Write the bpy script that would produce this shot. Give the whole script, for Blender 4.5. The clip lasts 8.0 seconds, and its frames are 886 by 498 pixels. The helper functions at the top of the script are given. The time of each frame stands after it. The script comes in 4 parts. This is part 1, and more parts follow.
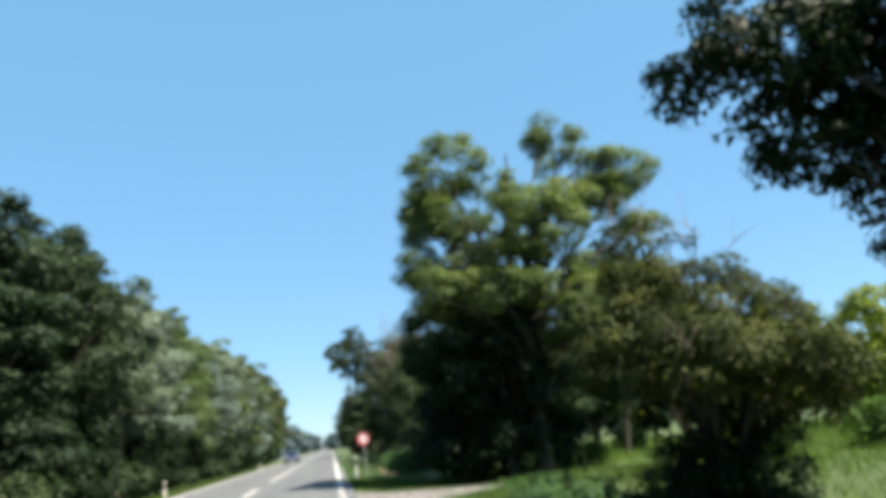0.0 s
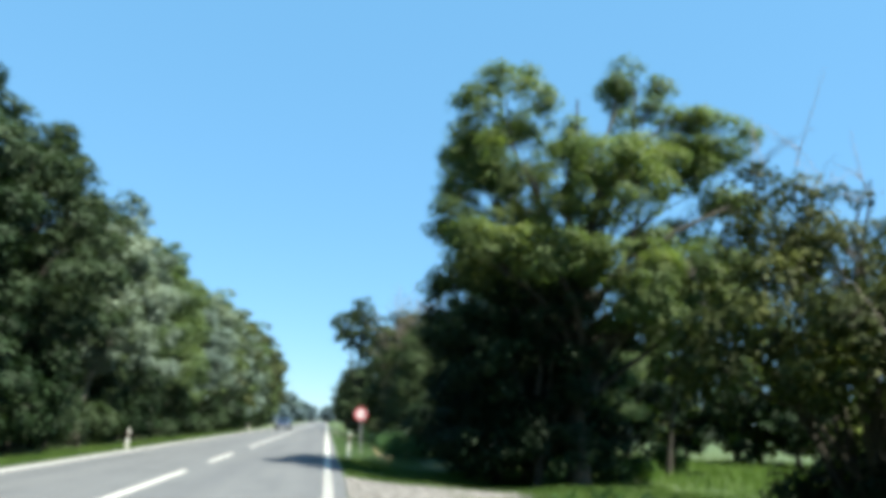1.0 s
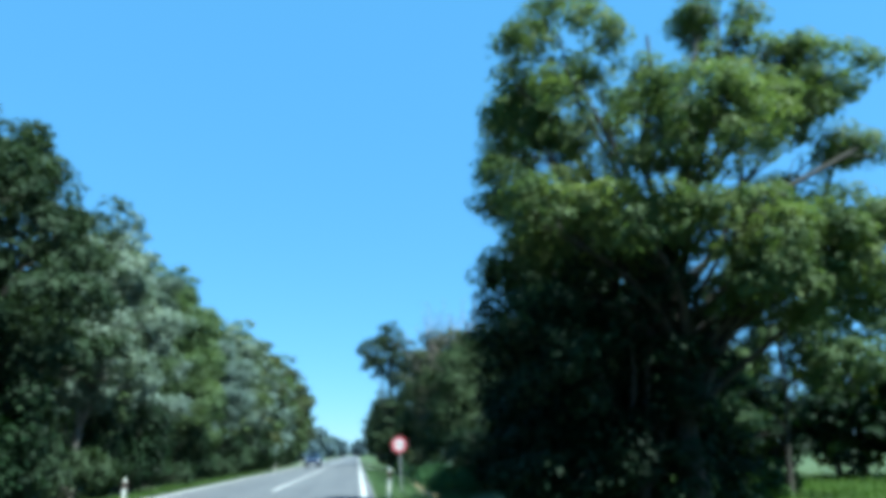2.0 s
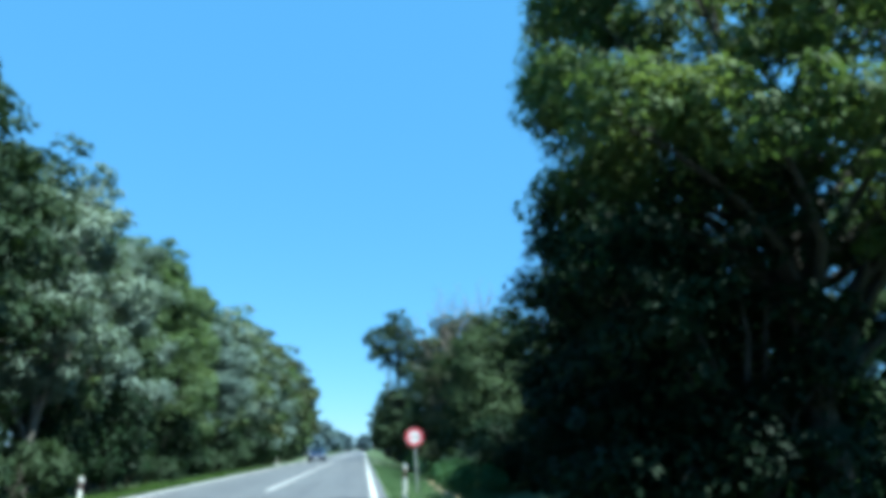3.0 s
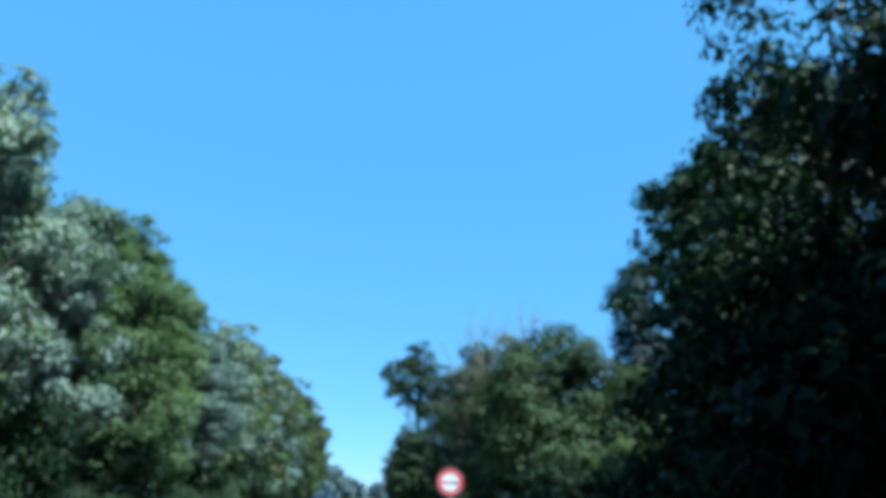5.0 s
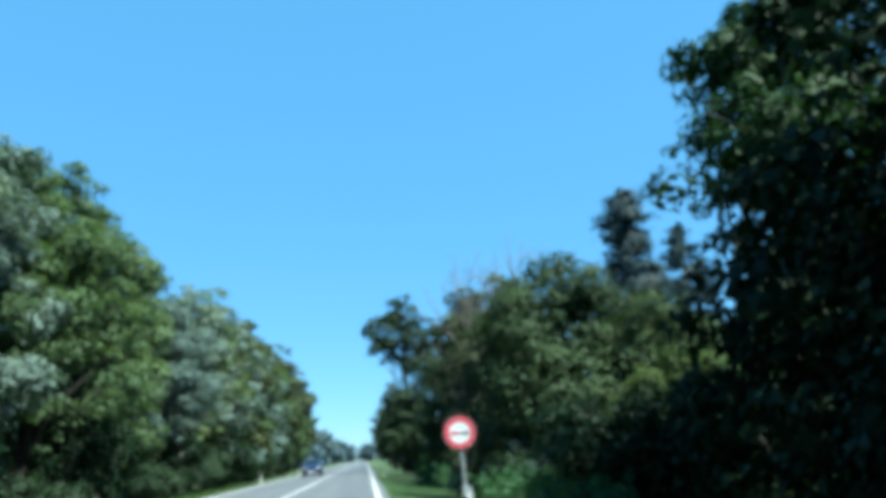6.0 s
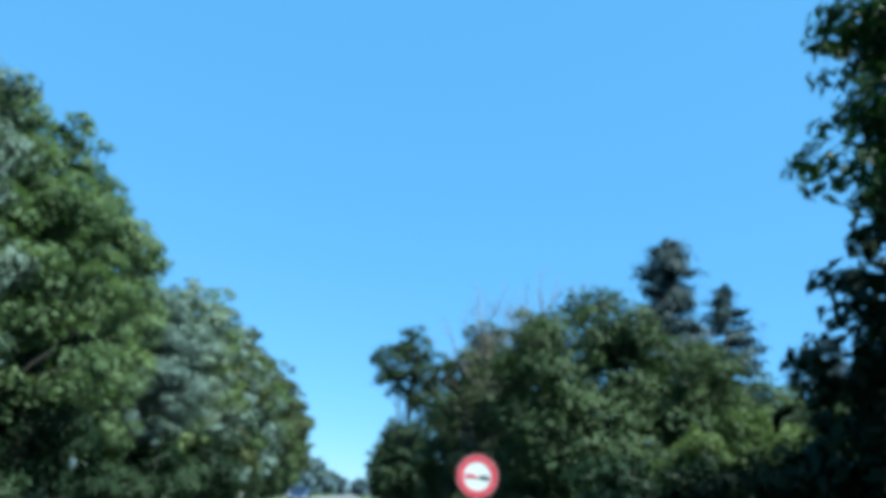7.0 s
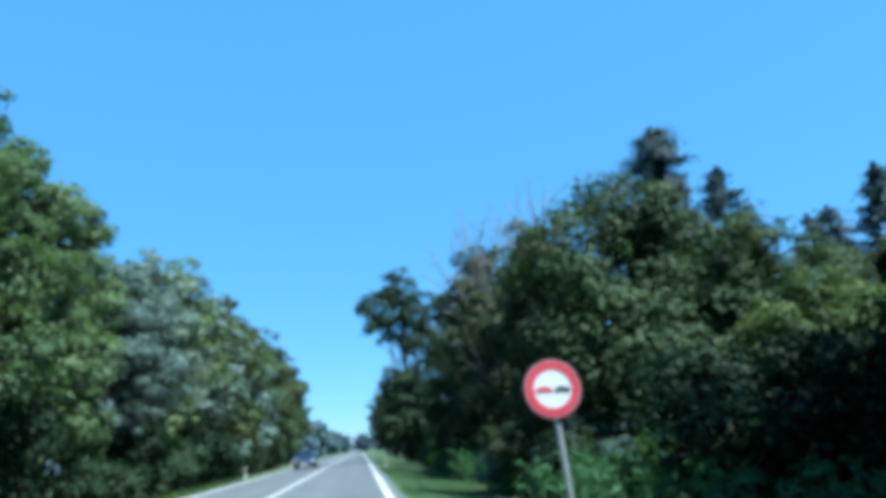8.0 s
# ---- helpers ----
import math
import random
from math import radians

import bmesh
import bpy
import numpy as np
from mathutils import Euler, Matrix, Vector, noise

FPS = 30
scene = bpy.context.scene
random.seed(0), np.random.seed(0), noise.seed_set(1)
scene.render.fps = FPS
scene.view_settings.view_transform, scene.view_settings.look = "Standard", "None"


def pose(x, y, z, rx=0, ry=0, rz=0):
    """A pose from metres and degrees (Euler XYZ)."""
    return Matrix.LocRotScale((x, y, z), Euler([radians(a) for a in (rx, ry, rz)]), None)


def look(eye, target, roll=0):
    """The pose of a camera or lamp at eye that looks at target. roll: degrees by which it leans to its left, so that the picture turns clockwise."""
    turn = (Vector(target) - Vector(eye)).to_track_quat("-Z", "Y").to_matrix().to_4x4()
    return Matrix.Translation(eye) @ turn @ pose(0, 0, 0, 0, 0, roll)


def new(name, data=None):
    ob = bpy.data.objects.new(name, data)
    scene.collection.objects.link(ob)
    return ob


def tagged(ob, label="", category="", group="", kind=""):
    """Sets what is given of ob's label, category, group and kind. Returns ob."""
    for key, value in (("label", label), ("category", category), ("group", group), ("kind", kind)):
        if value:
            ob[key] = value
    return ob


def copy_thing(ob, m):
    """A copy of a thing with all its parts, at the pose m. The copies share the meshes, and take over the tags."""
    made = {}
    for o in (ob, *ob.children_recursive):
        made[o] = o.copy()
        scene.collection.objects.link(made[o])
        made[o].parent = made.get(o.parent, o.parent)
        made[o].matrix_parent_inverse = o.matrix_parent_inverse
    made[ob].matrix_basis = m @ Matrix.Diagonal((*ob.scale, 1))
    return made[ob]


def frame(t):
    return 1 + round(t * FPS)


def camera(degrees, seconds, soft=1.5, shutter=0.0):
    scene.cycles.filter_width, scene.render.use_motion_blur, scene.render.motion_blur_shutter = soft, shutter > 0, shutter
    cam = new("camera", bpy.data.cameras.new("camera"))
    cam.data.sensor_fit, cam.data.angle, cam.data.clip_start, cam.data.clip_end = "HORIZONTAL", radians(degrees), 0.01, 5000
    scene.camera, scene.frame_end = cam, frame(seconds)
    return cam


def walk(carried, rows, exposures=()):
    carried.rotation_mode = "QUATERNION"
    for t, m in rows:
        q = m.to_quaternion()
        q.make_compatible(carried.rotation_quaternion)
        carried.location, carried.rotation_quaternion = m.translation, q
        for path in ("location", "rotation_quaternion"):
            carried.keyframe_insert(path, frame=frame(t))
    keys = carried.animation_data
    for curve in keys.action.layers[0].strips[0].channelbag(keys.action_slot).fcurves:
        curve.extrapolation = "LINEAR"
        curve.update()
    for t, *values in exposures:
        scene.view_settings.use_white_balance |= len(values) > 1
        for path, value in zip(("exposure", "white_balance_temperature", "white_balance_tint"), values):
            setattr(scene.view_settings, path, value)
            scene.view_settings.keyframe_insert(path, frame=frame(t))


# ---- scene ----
cam = camera(65.0, 8.0, soft=6.5)
PATH = [
    (0, (-0.245, -2.06, 1.456), (0.1, -0.159, 1.972), -5.8),
    (0.1, (-0.223, -1.579, 1.441), (0.15, 0.32, 1.946), -4.7),
    (0.2, (-0.202, -1.097, 1.425), (0.16, 0.823, 1.853), -3.4),
    (0.3, (-0.18, -0.616, 1.41), (0.148, 1.323, 1.778), -3.7),
    (0.4, (-0.159, -0.134, 1.394), (0.069, 1.8, 1.847), -0.4),
    (0.5, (-0.137, 0.347, 1.379), (0.083, 2.299, 1.756), -0.4),
    (0.6, (-0.138, 0.819, 1.379), (0.135, 2.748, 1.831), 3.3),
    (0.7, (-0.139, 1.29, 1.379), (0.18, 3.222, 1.788), 2.4),
    (0.8, (-0.14, 1.762, 1.38), (0.164, 3.68, 1.859), 4.5),
    (0.9, (-0.141, 2.233, 1.38), (0.141, 4.153, 1.867), 3.2),
    (1, (-0.142, 2.705, 1.38), (0.148, 4.623, 1.87), 2.6),
    (1.1, (-0.154, 3.194, 1.377), (0.104, 5.126, 1.826), 0.9),
    (1.2, (-0.165, 3.684, 1.375), (0.03, 5.621, 1.83), 3.1),
    (1.3, (-0.177, 4.173, 1.372), (0.003, 6.117, 1.806), 1.2),
    (1.4, (-0.188, 4.663, 1.37), (-0.053, 6.6, 1.847), 4.7),
    (1.5, (-0.2, 5.152, 1.367), (-0.078, 7.096, 1.821), 1.7),
    (1.6, (-0.205, 5.616, 1.368), (-0.062, 7.527, 1.939), 5.3),
    (1.7, (-0.21, 6.08, 1.37), (0.005, 7.989, 1.928), -0.3),
    (2.8, (-0.325, 11.15, 1.33), (-0.08, 13.046, 1.917), -0.8),
    (2.9, (-0.332, 11.572, 1.334), (-0.125, 13.481, 1.892), 0.2),
    (3, (-0.34, 11.993, 1.337), (-0.124, 13.903, 1.886), -0.6),
    (3.2, (-0.324, 12.97, 1.302), (-0.089, 14.869, 1.882), -0.2),
    (3.4, (-0.309, 13.947, 1.267), (-0.096, 15.84, 1.873), 0.3),
    (3.5, (-0.301, 14.435, 1.249), (-0.11, 16.326, 1.874), 1.3),
    (3.7, (-0.295, 15.232, 1.257), (-0.075, 17.126, 1.861), 1.1),
    (4, (-0.286, 16.428, 1.268), (-0.082, 18.317, 1.893), 2.4),
    (4.2, (-0.29, 17.2, 1.272), (-0.118, 19.089, 1.907), 2.5),
    (5.3, (-0.34, 21.19, 1.292), (-0.206, 23.064, 1.978), 1.9),
    (5.4, (-0.352, 21.54, 1.293), (-0.205, 23.431, 1.93), -0),
    (5.5, (-0.363, 21.891, 1.294), (-0.189, 23.79, 1.895), -3.2),
    (5.6, (-0.372, 22.224, 1.295), (-0.179, 24.11, 1.932), -1.3),
    (5.7, (-0.381, 22.557, 1.296), (-0.138, 24.459, 1.864), -4.5),
    (5.8, (-0.389, 22.89, 1.298), (-0.152, 24.809, 1.809), -2.4),
    (5.9, (-0.398, 23.223, 1.299), (-0.127, 25.141, 1.798), -5.3),
    (6, (-0.407, 23.556, 1.3), (-0.178, 25.461, 1.867), -2.8),
    (6.1, (-0.393, 23.863, 1.296), (-0.21, 25.746, 1.945), -1.2),
    (6.2, (-0.379, 24.17, 1.292), (-0.19, 26.069, 1.892), -0.6),
    (6.3, (-0.365, 24.477, 1.289), (-0.139, 26.372, 1.885), 0.4),
    (6.4, (-0.351, 24.784, 1.285), (-0.142, 26.669, 1.921), 3.3),
    (6.5, (-0.337, 25.091, 1.281), (-0.11, 26.988, 1.872), -0.2),
    (6.6, (-0.331, 25.451, 1.285), (-0.119, 27.342, 1.898), 3.2),
    (6.7, (-0.325, 25.81, 1.288), (-0.099, 27.705, 1.886), 3.4),
    (6.8, (-0.32, 26.17, 1.292), (-0.002, 28.044, 1.915), 2.8),
    (6.9, (-0.314, 26.529, 1.295), (-0.031, 28.4, 1.945), 3),
    (7, (-0.308, 26.889, 1.299), (-0.151, 28.763, 1.98), 5.5),
    (7.1, (-0.357, 27.215, 1.297), (-0.197, 29.096, 1.958), 3.6),
    (7.2, (-0.407, 27.541, 1.295), (-0.267, 29.401, 2.019), 6.4),
    (7.3, (-0.456, 27.868, 1.294), (-0.358, 29.729, 2.018), 4.4),
    (7.4, (-0.506, 28.194, 1.292), (-0.369, 30.093, 1.905), -2.5),
    (7.5, (-0.555, 28.52, 1.29), (-0.435, 30.441, 1.835), -2.7),
    (7.6, (-0.578, 28.867, 1.279), (-0.545, 30.787, 1.838), -0.8),
    (7.7, (-0.601, 29.214, 1.267), (-0.479, 31.116, 1.873), -2.9),
    (7.8, (-0.625, 29.56, 1.256), (-0.404, 31.462, 1.834), -4.5),
    (7.9, (-0.648, 29.907, 1.244), (-0.402, 31.814, 1.794), -5.6),
    (8, (-0.671, 30.254, 1.233), (-0.413, 32.164, 1.767), -4.6),
]
EXPOSURES = [(0.0, 1.66, 7600, 7), (0.25, 1.62, 6750, 2), (0.5, 1.62, 7100, 5), (1.0, 1.7, 7050, 1), (1.5, 1.63, 6050, -5), (1.7, 1.58, 5700, -9), (3.0, 1.56, 5550, -9), (4.0, 1.55, 5500, -8), (5.5, 1.53, 5430, -6), (6.0, 1.6, 5850, -10), (6.5, 1.56, 5950, -7), (7.0, 1.54, 5700, -8), (8.0, 1.5, 5370, -6)]
walk(cam, [(t, look(eye, target, roll)) for t, eye, target, roll in PATH], EXPOSURES)

# ---- light ----
TO_SUN = Vector((0.45, -0.4, 1.0)).normalized()
world = bpy.data.worlds.new("world")
scene.world = world
world.use_nodes = True
wn = world.node_tree.nodes
sky = wn.new("ShaderNodeTexSky")
sky.sky_type, sky.sun_disc = "NISHITA", False
sky.sun_elevation = math.asin(TO_SUN.z)
sky.sun_rotation = math.atan2(TO_SUN.x, TO_SUN.y)
sky.air_density, sky.dust_density, sky.ozone_density = 1.0, 0.0, 1.6
wn["Background"].inputs["Strength"].default_value = 0.08
clear = wn.new("ShaderNodeMix")  # a deep, clear late-summer blue
clear.data_type, clear.blend_type = "RGBA", "MULTIPLY"
clear.inputs[0].default_value, clear.inputs[7].default_value = 1.0, (0.78, 0.9, 1.1, 1)
even = wn.new("ShaderNodeMix")  # thin even haze takes the glare off the horizon
even.data_type = "RGBA"
even.inputs[0].default_value, even.inputs[7].default_value = 0.68, (0.79, 2.26, 4.16, 1)
world.node_tree.links.new(sky.outputs["Color"], clear.inputs[6])
world.node_tree.links.new(clear.outputs[2], even.inputs[6])
world.node_tree.links.new(even.outputs[2], wn["Background"].inputs["Color"])
sun_data = bpy.data.lights.new("sun", "SUN")
sun_data.energy, sun_data.angle, sun_data.color = 5.0, radians(0.53), (1.0, 0.96, 0.89)
sun = new("sun", sun_data)
sun.matrix_world = look(TO_SUN * 300, (0, 0, 0))


# ---- materials ----
def shader(name):
    m = bpy.data.materials.new(name)
    m.use_nodes = True
    nt = m.node_tree
    return m, nt, nt.nodes, nt.nodes["Principled BSDF"]


def ramp(nt, fac, stops):
    r = nt.nodes.new("ShaderNodeValToRGB")
    el = r.color_ramp.elements
    while len(el) < len(stops):
        el.new(0.5)
    for e, (p, c) in zip(el, stops):
        e.position, e.color = p, (*c, 1)
    nt.links.new(fac, r.inputs["Fac"])
    return r.outputs["Color"]


def noise_of(nt, scale, detail=4.0, rough=0.55, coord="Object", stretch=None):
    tc = nt.nodes.new("ShaderNodeTexCoord")
    n = nt.nodes.new("ShaderNodeTexNoise")
    n.inputs["Scale"].default_value, n.inputs["Detail"].default_value, n.inputs["Roughness"].default_value = scale, detail, rough
    src = tc.outputs[coord]
    if stretch:
        mp = nt.nodes.new("ShaderNodeMapping")
        mp.inputs["Scale"].default_value = stretch
        nt.links.new(src, mp.inputs["Vector"])
        src = mp.outputs["Vector"]
    nt.links.new(src, n.inputs["Vector"])
    return n.outputs["Fac"]


def mixed(nt, fac, a, b, kind="MIX"):
    mx = nt.nodes.new("ShaderNodeMix")
    mx.data_type, mx.blend_type = "RGBA", kind
    for sock, v in ((mx.inputs[0], fac), (mx.inputs[6], a), (mx.inputs[7], b)):
        if isinstance(v, (int, float)):
            sock.default_value = v
        elif isinstance(v, tuple):
            sock.default_value = (*v, 1)
        else:
            nt.links.new(v, sock)
    return mx.outputs[2]


def bump(nt, bsdf, height, strength, distance):
    b = nt.nodes.new("ShaderNodeBump")
    b.inputs["Strength"].default_value, b.inputs["Distance"].default_value = strength, distance
    nt.links.new(height, b.inputs["Height"])
    nt.links.new(b.outputs["Normal"], bsdf.inputs["Normal"])


def leaf_material(name, dark, mid, light, glow=0.35, rough=0.65, clump=0.55):
    """Leaves: the tint varies leaf by leaf, spray by spray and plant by plant; light comes through them."""
    m, nt, nodes, bs = shader(name)
    geo = nodes.new("ShaderNodeNewGeometry")
    info = nodes.new("ShaderNodeObjectInfo")
    spray = noise_of(nt, clump, 3.0)
    leafy = ramp(nt, geo.outputs["Random Per Island"], [(0.0, dark), (0.5, mid), (1.0, light)])
    patch = ramp(nt, spray, [(0.32, dark), (0.52, mid), (0.7, light)])
    col = mixed(nt, 0.68, leafy, patch)
    tint = ramp(nt, info.outputs["Random"], [(0.0, (0.8, 0.86, 0.84)), (0.5, (1, 1, 1)), (1.0, (1.16, 1.1, 0.9))])
    col = mixed(nt, 1.0, col, tint, "MULTIPLY")
    nt.links.new(col, bs.inputs["Base Color"])
    bs.inputs["Roughness"].default_value = rough
    bs.inputs["Specular IOR Level"].default_value = 0.15
    tr = nodes.new("ShaderNodeBsdfTranslucent")
    nt.links.new(mixed(nt, 1.0, col, (1.08, 1.15, 0.6), "MULTIPLY"), tr.inputs["Color"])
    mx = nodes.new("ShaderNodeMixShader")
    mx.inputs[0].default_value = glow
    nt.links.new(bs.outputs[0], mx.inputs[1])
    nt.links.new(tr.outputs[0], mx.inputs[2])
    nt.links.new(mx.outputs[0], nodes["Material Output"].inputs["Surface"])
    return m


def plain(name, color, rough=0.6, metal=0.0, dirt=0.25, scale=6.0, spec=0.5):
    m, nt, nodes, bs = shader(name)
    n = noise_of(nt, scale, 5.0)
    worn = tuple(c * (1 - dirt) for c in color)
    nt.links.new(ramp(nt, n, [(0.3, worn), (0.62, color)]), bs.inputs["Base Color"])
    bs.inputs["Roughness"].default_value, bs.inputs["Metallic"].default_value = rough, metal
    bs.inputs["Specular IOR Level"].default_value = spec
    bump(nt, bs, noise_of(nt, scale * 12, 3.0), 0.15, 0.002)
    return m


def bark_material(name, dark, light):
    m, nt, nodes, bs = shader(name)
    n = noise_of(nt, 5.0, 6.0, 0.6, stretch=(4, 4, 0.7))
    nt.links.new(ramp(nt, n, [(0.35, dark), (0.65, light)]), bs.inputs["Base Color"])
    bs.inputs["Roughness"].default_value = 0.9
    bump(nt, bs, n, 0.7, 0.03)
    return m


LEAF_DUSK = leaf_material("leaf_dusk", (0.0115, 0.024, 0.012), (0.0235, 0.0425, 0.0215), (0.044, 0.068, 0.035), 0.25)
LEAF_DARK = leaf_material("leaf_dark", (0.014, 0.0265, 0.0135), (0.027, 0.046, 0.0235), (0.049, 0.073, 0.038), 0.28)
LEAF_WALNUT = leaf_material("leaf_walnut", (0.045, 0.074, 0.03), (0.094, 0.133, 0.051), (0.165, 0.194, 0.074), 0.45)
LEAF_OLIVE = leaf_material("leaf_olive", (0.039, 0.066, 0.031), (0.083, 0.121, 0.056), (0.136, 0.177, 0.087), 0.38)
LEAF_HAZEL = leaf_material("leaf_hazel", (0.031, 0.053, 0.019), (0.064, 0.093, 0.034), (0.106, 0.136, 0.051), 0.36)
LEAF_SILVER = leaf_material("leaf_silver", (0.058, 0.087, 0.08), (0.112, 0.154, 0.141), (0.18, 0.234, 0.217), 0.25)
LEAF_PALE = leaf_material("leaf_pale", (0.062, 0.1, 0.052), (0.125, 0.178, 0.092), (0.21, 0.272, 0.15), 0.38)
LEAF_FRESH = leaf_material("leaf_fresh", (0.0234, 0.0588, 0.0153), (0.0468, 0.0992, 0.0242), (0.0842, 0.146, 0.0374), 0.45)
LEAF_BROWN = leaf_material("leaf_brown", (0.029, 0.039, 0.021), (0.053, 0.066, 0.034), (0.08, 0.093, 0.05), 0.33)
LEAF_CHERRY = leaf_material("leaf_cherry", (0.01, 0.017, 0.006), (0.028, 0.04, 0.0115), (0.07, 0.083, 0.0225), 0.24, clump=1.2)
# near-black: the deep shade inside the wood is put into the leaf colour
LEAF_DEEP_SHADE = leaf_material("leaf_deep_shade", (0.00317, 0.00992, 0.0038), (0.00633, 0.0175, 0.00591), (0.0132, 0.0312, 0.00935), 0.16)
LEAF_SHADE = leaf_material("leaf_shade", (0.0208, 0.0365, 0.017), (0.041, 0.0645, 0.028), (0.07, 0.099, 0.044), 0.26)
# pale and bluish: distance haze is put into the leaf colour
LEAF_HAZE = leaf_material("leaf_far_haze", (0.038, 0.064, 0.08), (0.065, 0.1, 0.126), (0.105, 0.148, 0.185), 0.25)
NEEDLE = leaf_material("needle", (0.0095, 0.023, 0.028), (0.0175, 0.0365, 0.043), (0.032, 0.057, 0.065), 0.08, 0.55)
GRASS = leaf_material("grass_blade", (0.03, 0.066, 0.015), (0.058, 0.105, 0.026), (0.105, 0.152, 0.048), 0.35, clump=0.8)
WEED = leaf_material("weed_leaf", (0.033, 0.08, 0.034), (0.066, 0.138, 0.067), (0.128, 0.218, 0.128), 0.35, clump=1.4)
LEAF_MEADOW = leaf_material("leaf_meadow", (0.068, 0.11, 0.024), (0.12, 0.165, 0.036), (0.18, 0.215, 0.052), 0.45)
GRASS_MEADOW = leaf_material("meadow_grass", (0.06, 0.11, 0.024), (0.105, 0.17, 0.04), (0.165, 0.225, 0.068), 0.4, clump=0.8)
# lighter version of the near-black leaf, for the sunlit crown of the leaning tree
LEAF_WOOD_LIT = leaf_material("leaf_wood_lit", (0.009, 0.026, 0.0085), (0.019, 0.046, 0.0135), (0.038, 0.078, 0.021), 0.2)
GRASS_MOWN = leaf_material("mown_grass", (0.06, 0.115, 0.05), (0.1, 0.165, 0.08), (0.16, 0.225, 0.12), 0.35, clump=0.8)
BARK = bark_material("bark", (0.014, 0.012, 0.009), (0.045, 0.038, 0.029))
BARK_PALE = bark_material("bark_pale", (0.065, 0.06, 0.05), (0.2, 0.185, 0.16))
TWIG = bark_material("dead_wood", (0.1, 0.085, 0.075), (0.24, 0.2, 0.18))


def ground_material():
    m, nt, nodes, bs = shader("meadow")
    big, fine = noise_of(nt, 0.25, 4.0), noise_of(nt, 7.0, 6.0)
    a = ramp(nt, fine, [(0.3, (0.021, 0.042, 0.011)), (0.55, (0.04, 0.07, 0.019)), (0.75, (0.066, 0.092, 0.03))])
    b = ramp(nt, fine, [(0.3, (0.038, 0.06, 0.016)), (0.7, (0.085, 0.1, 0.034))])
    fac = nt.nodes.new("ShaderNodeMapRange")
    fac.inputs["From Min"].default_value, fac.inputs["From Max"].default_value = 0.5, 0.72
    nt.links.new(big, fac.inputs["Value"])
    nt.links.new(mixed(nt, fac.outputs["Result"], a, b), bs.inputs["Base Color"])
    bs.inputs["Roughness"].default_value = 0.95
    bump(nt, bs, fine, 0.8, 0.06)
    return m


def asphalt_material():
    m, nt, nodes, bs = shader("worn_asphalt")
    grain = noise_of(nt, 90.0, 3.0)
    band = noise_of(nt, 1.0, 3.0, stretch=(1.1, 0.03, 1))
    stain = noise_of(nt, 0.6, 5.0, 0.65)
    c = ramp(nt, grain, [(0.3, (0.0565, 0.061, 0.069)), (0.7, (0.114, 0.122, 0.136))])
    c = mixed(nt, 1.0, c, ramp(nt, band, [(0.35, (0.84, 0.84, 0.86)), (0.65, (1.08, 1.07, 1.05))]), "MULTIPLY")
    c = mixed(nt, 1.0, c, ramp(nt, stain, [(0.36, (0.8, 0.8, 0.82)), (0.5, (1, 1, 1))]), "MULTIPLY")
    nt.links.new(c, bs.inputs["Base Color"])
    bs.inputs["Roughness"].default_value = 0.85
    bump(nt, bs, grain, 0.35, 0.006)
    return m


def paint_material():
    m, nt, nodes, bs = shader("road_paint")
    wear = noise_of(nt, 16.0, 6.0, 0.7)
    nt.links.new(ramp(nt, wear, [(0.34, (0.18, 0.18, 0.18)), (0.46, (0.36, 0.36, 0.355)), (0.7, (0.46, 0.46, 0.45))]), bs.inputs["Base Color"])
    bs.inputs["Roughness"].default_value = 0.7
    bump(nt, bs, wear, 0.3, 0.003)
    return m


def gravel_material():
    m, nt, nodes, bs = shader("gravel")
    geo = nodes.new("ShaderNodeNewGeometry")
    n = noise_of(nt, 14.0, 6.0, 0.7)
    c = ramp(nt, n, [(0.3, (0.088, 0.085, 0.086)), (0.7, (0.175, 0.169, 0.17))])
    c = mixed(nt, 0.3, c, ramp(nt, geo.outputs["Random Per Island"], [(0, (0.12, 0.116, 0.112)), (1, (0.26, 0.25, 0.24))]))
    nt.links.new(c, bs.inputs["Base Color"])
    bs.inputs["Roughness"].default_value = 0.95
    bump(nt, bs, n, 0.8, 0.03)
    return m


MEADOW, ASPHALT, PAINT, GRAVEL = ground_material(), asphalt_material(), paint_material(), gravel_material()
SOIL = plain("dry_soil", (0.15, 0.105, 0.062), 0.95, 0, 0.45, 9.0)
STRAW = plain("dry_grass", (0.28, 0.22, 0.115), 0.95, 0, 0.4, 12.0)
ZINC = plain("zinc", (0.42, 0.44, 0.46), 0.5, 0.6, 0.25, 9.0)
SIGN_WHITE = plain("sign_white", (0.62, 0.65, 0.68), 0.45, 0, 0.1, 3.0)
SIGN_RED = plain("sign_red", (0.5, 0.05, 0.075), 0.4, 0, 0.15, 4.0)
SIGN_BLACK = plain("sign_black", (0.02, 0.02, 0.025), 0.5, 0, 0.1)
POST_WHITE = plain("post_white", (0.78, 0.78, 0.75), 0.55, 0, 0.25, 8.0)
POST_DARK = plain("post_dark", (0.05, 0.012, 0.016), 0.5, 0, 0.2)
REFLECTOR = plain("reflector", (0.2, 0.16, 0.14), 0.25, 0, 0.1)
CAR_BLUE = plain("car_paint", (0.006, 0.014, 0.045), 0.3, 0.1, 0.1, 2.0)
CAR_GLASS = plain("car_glass", (0.012, 0.016, 0.02), 0.06, 0, 0.05)
RUBBER = plain("rubber", (0.018, 0.018, 0.018), 0.85)
RIM = plain("rim", (0.45, 0.46, 0.47), 0.35, 0.8)
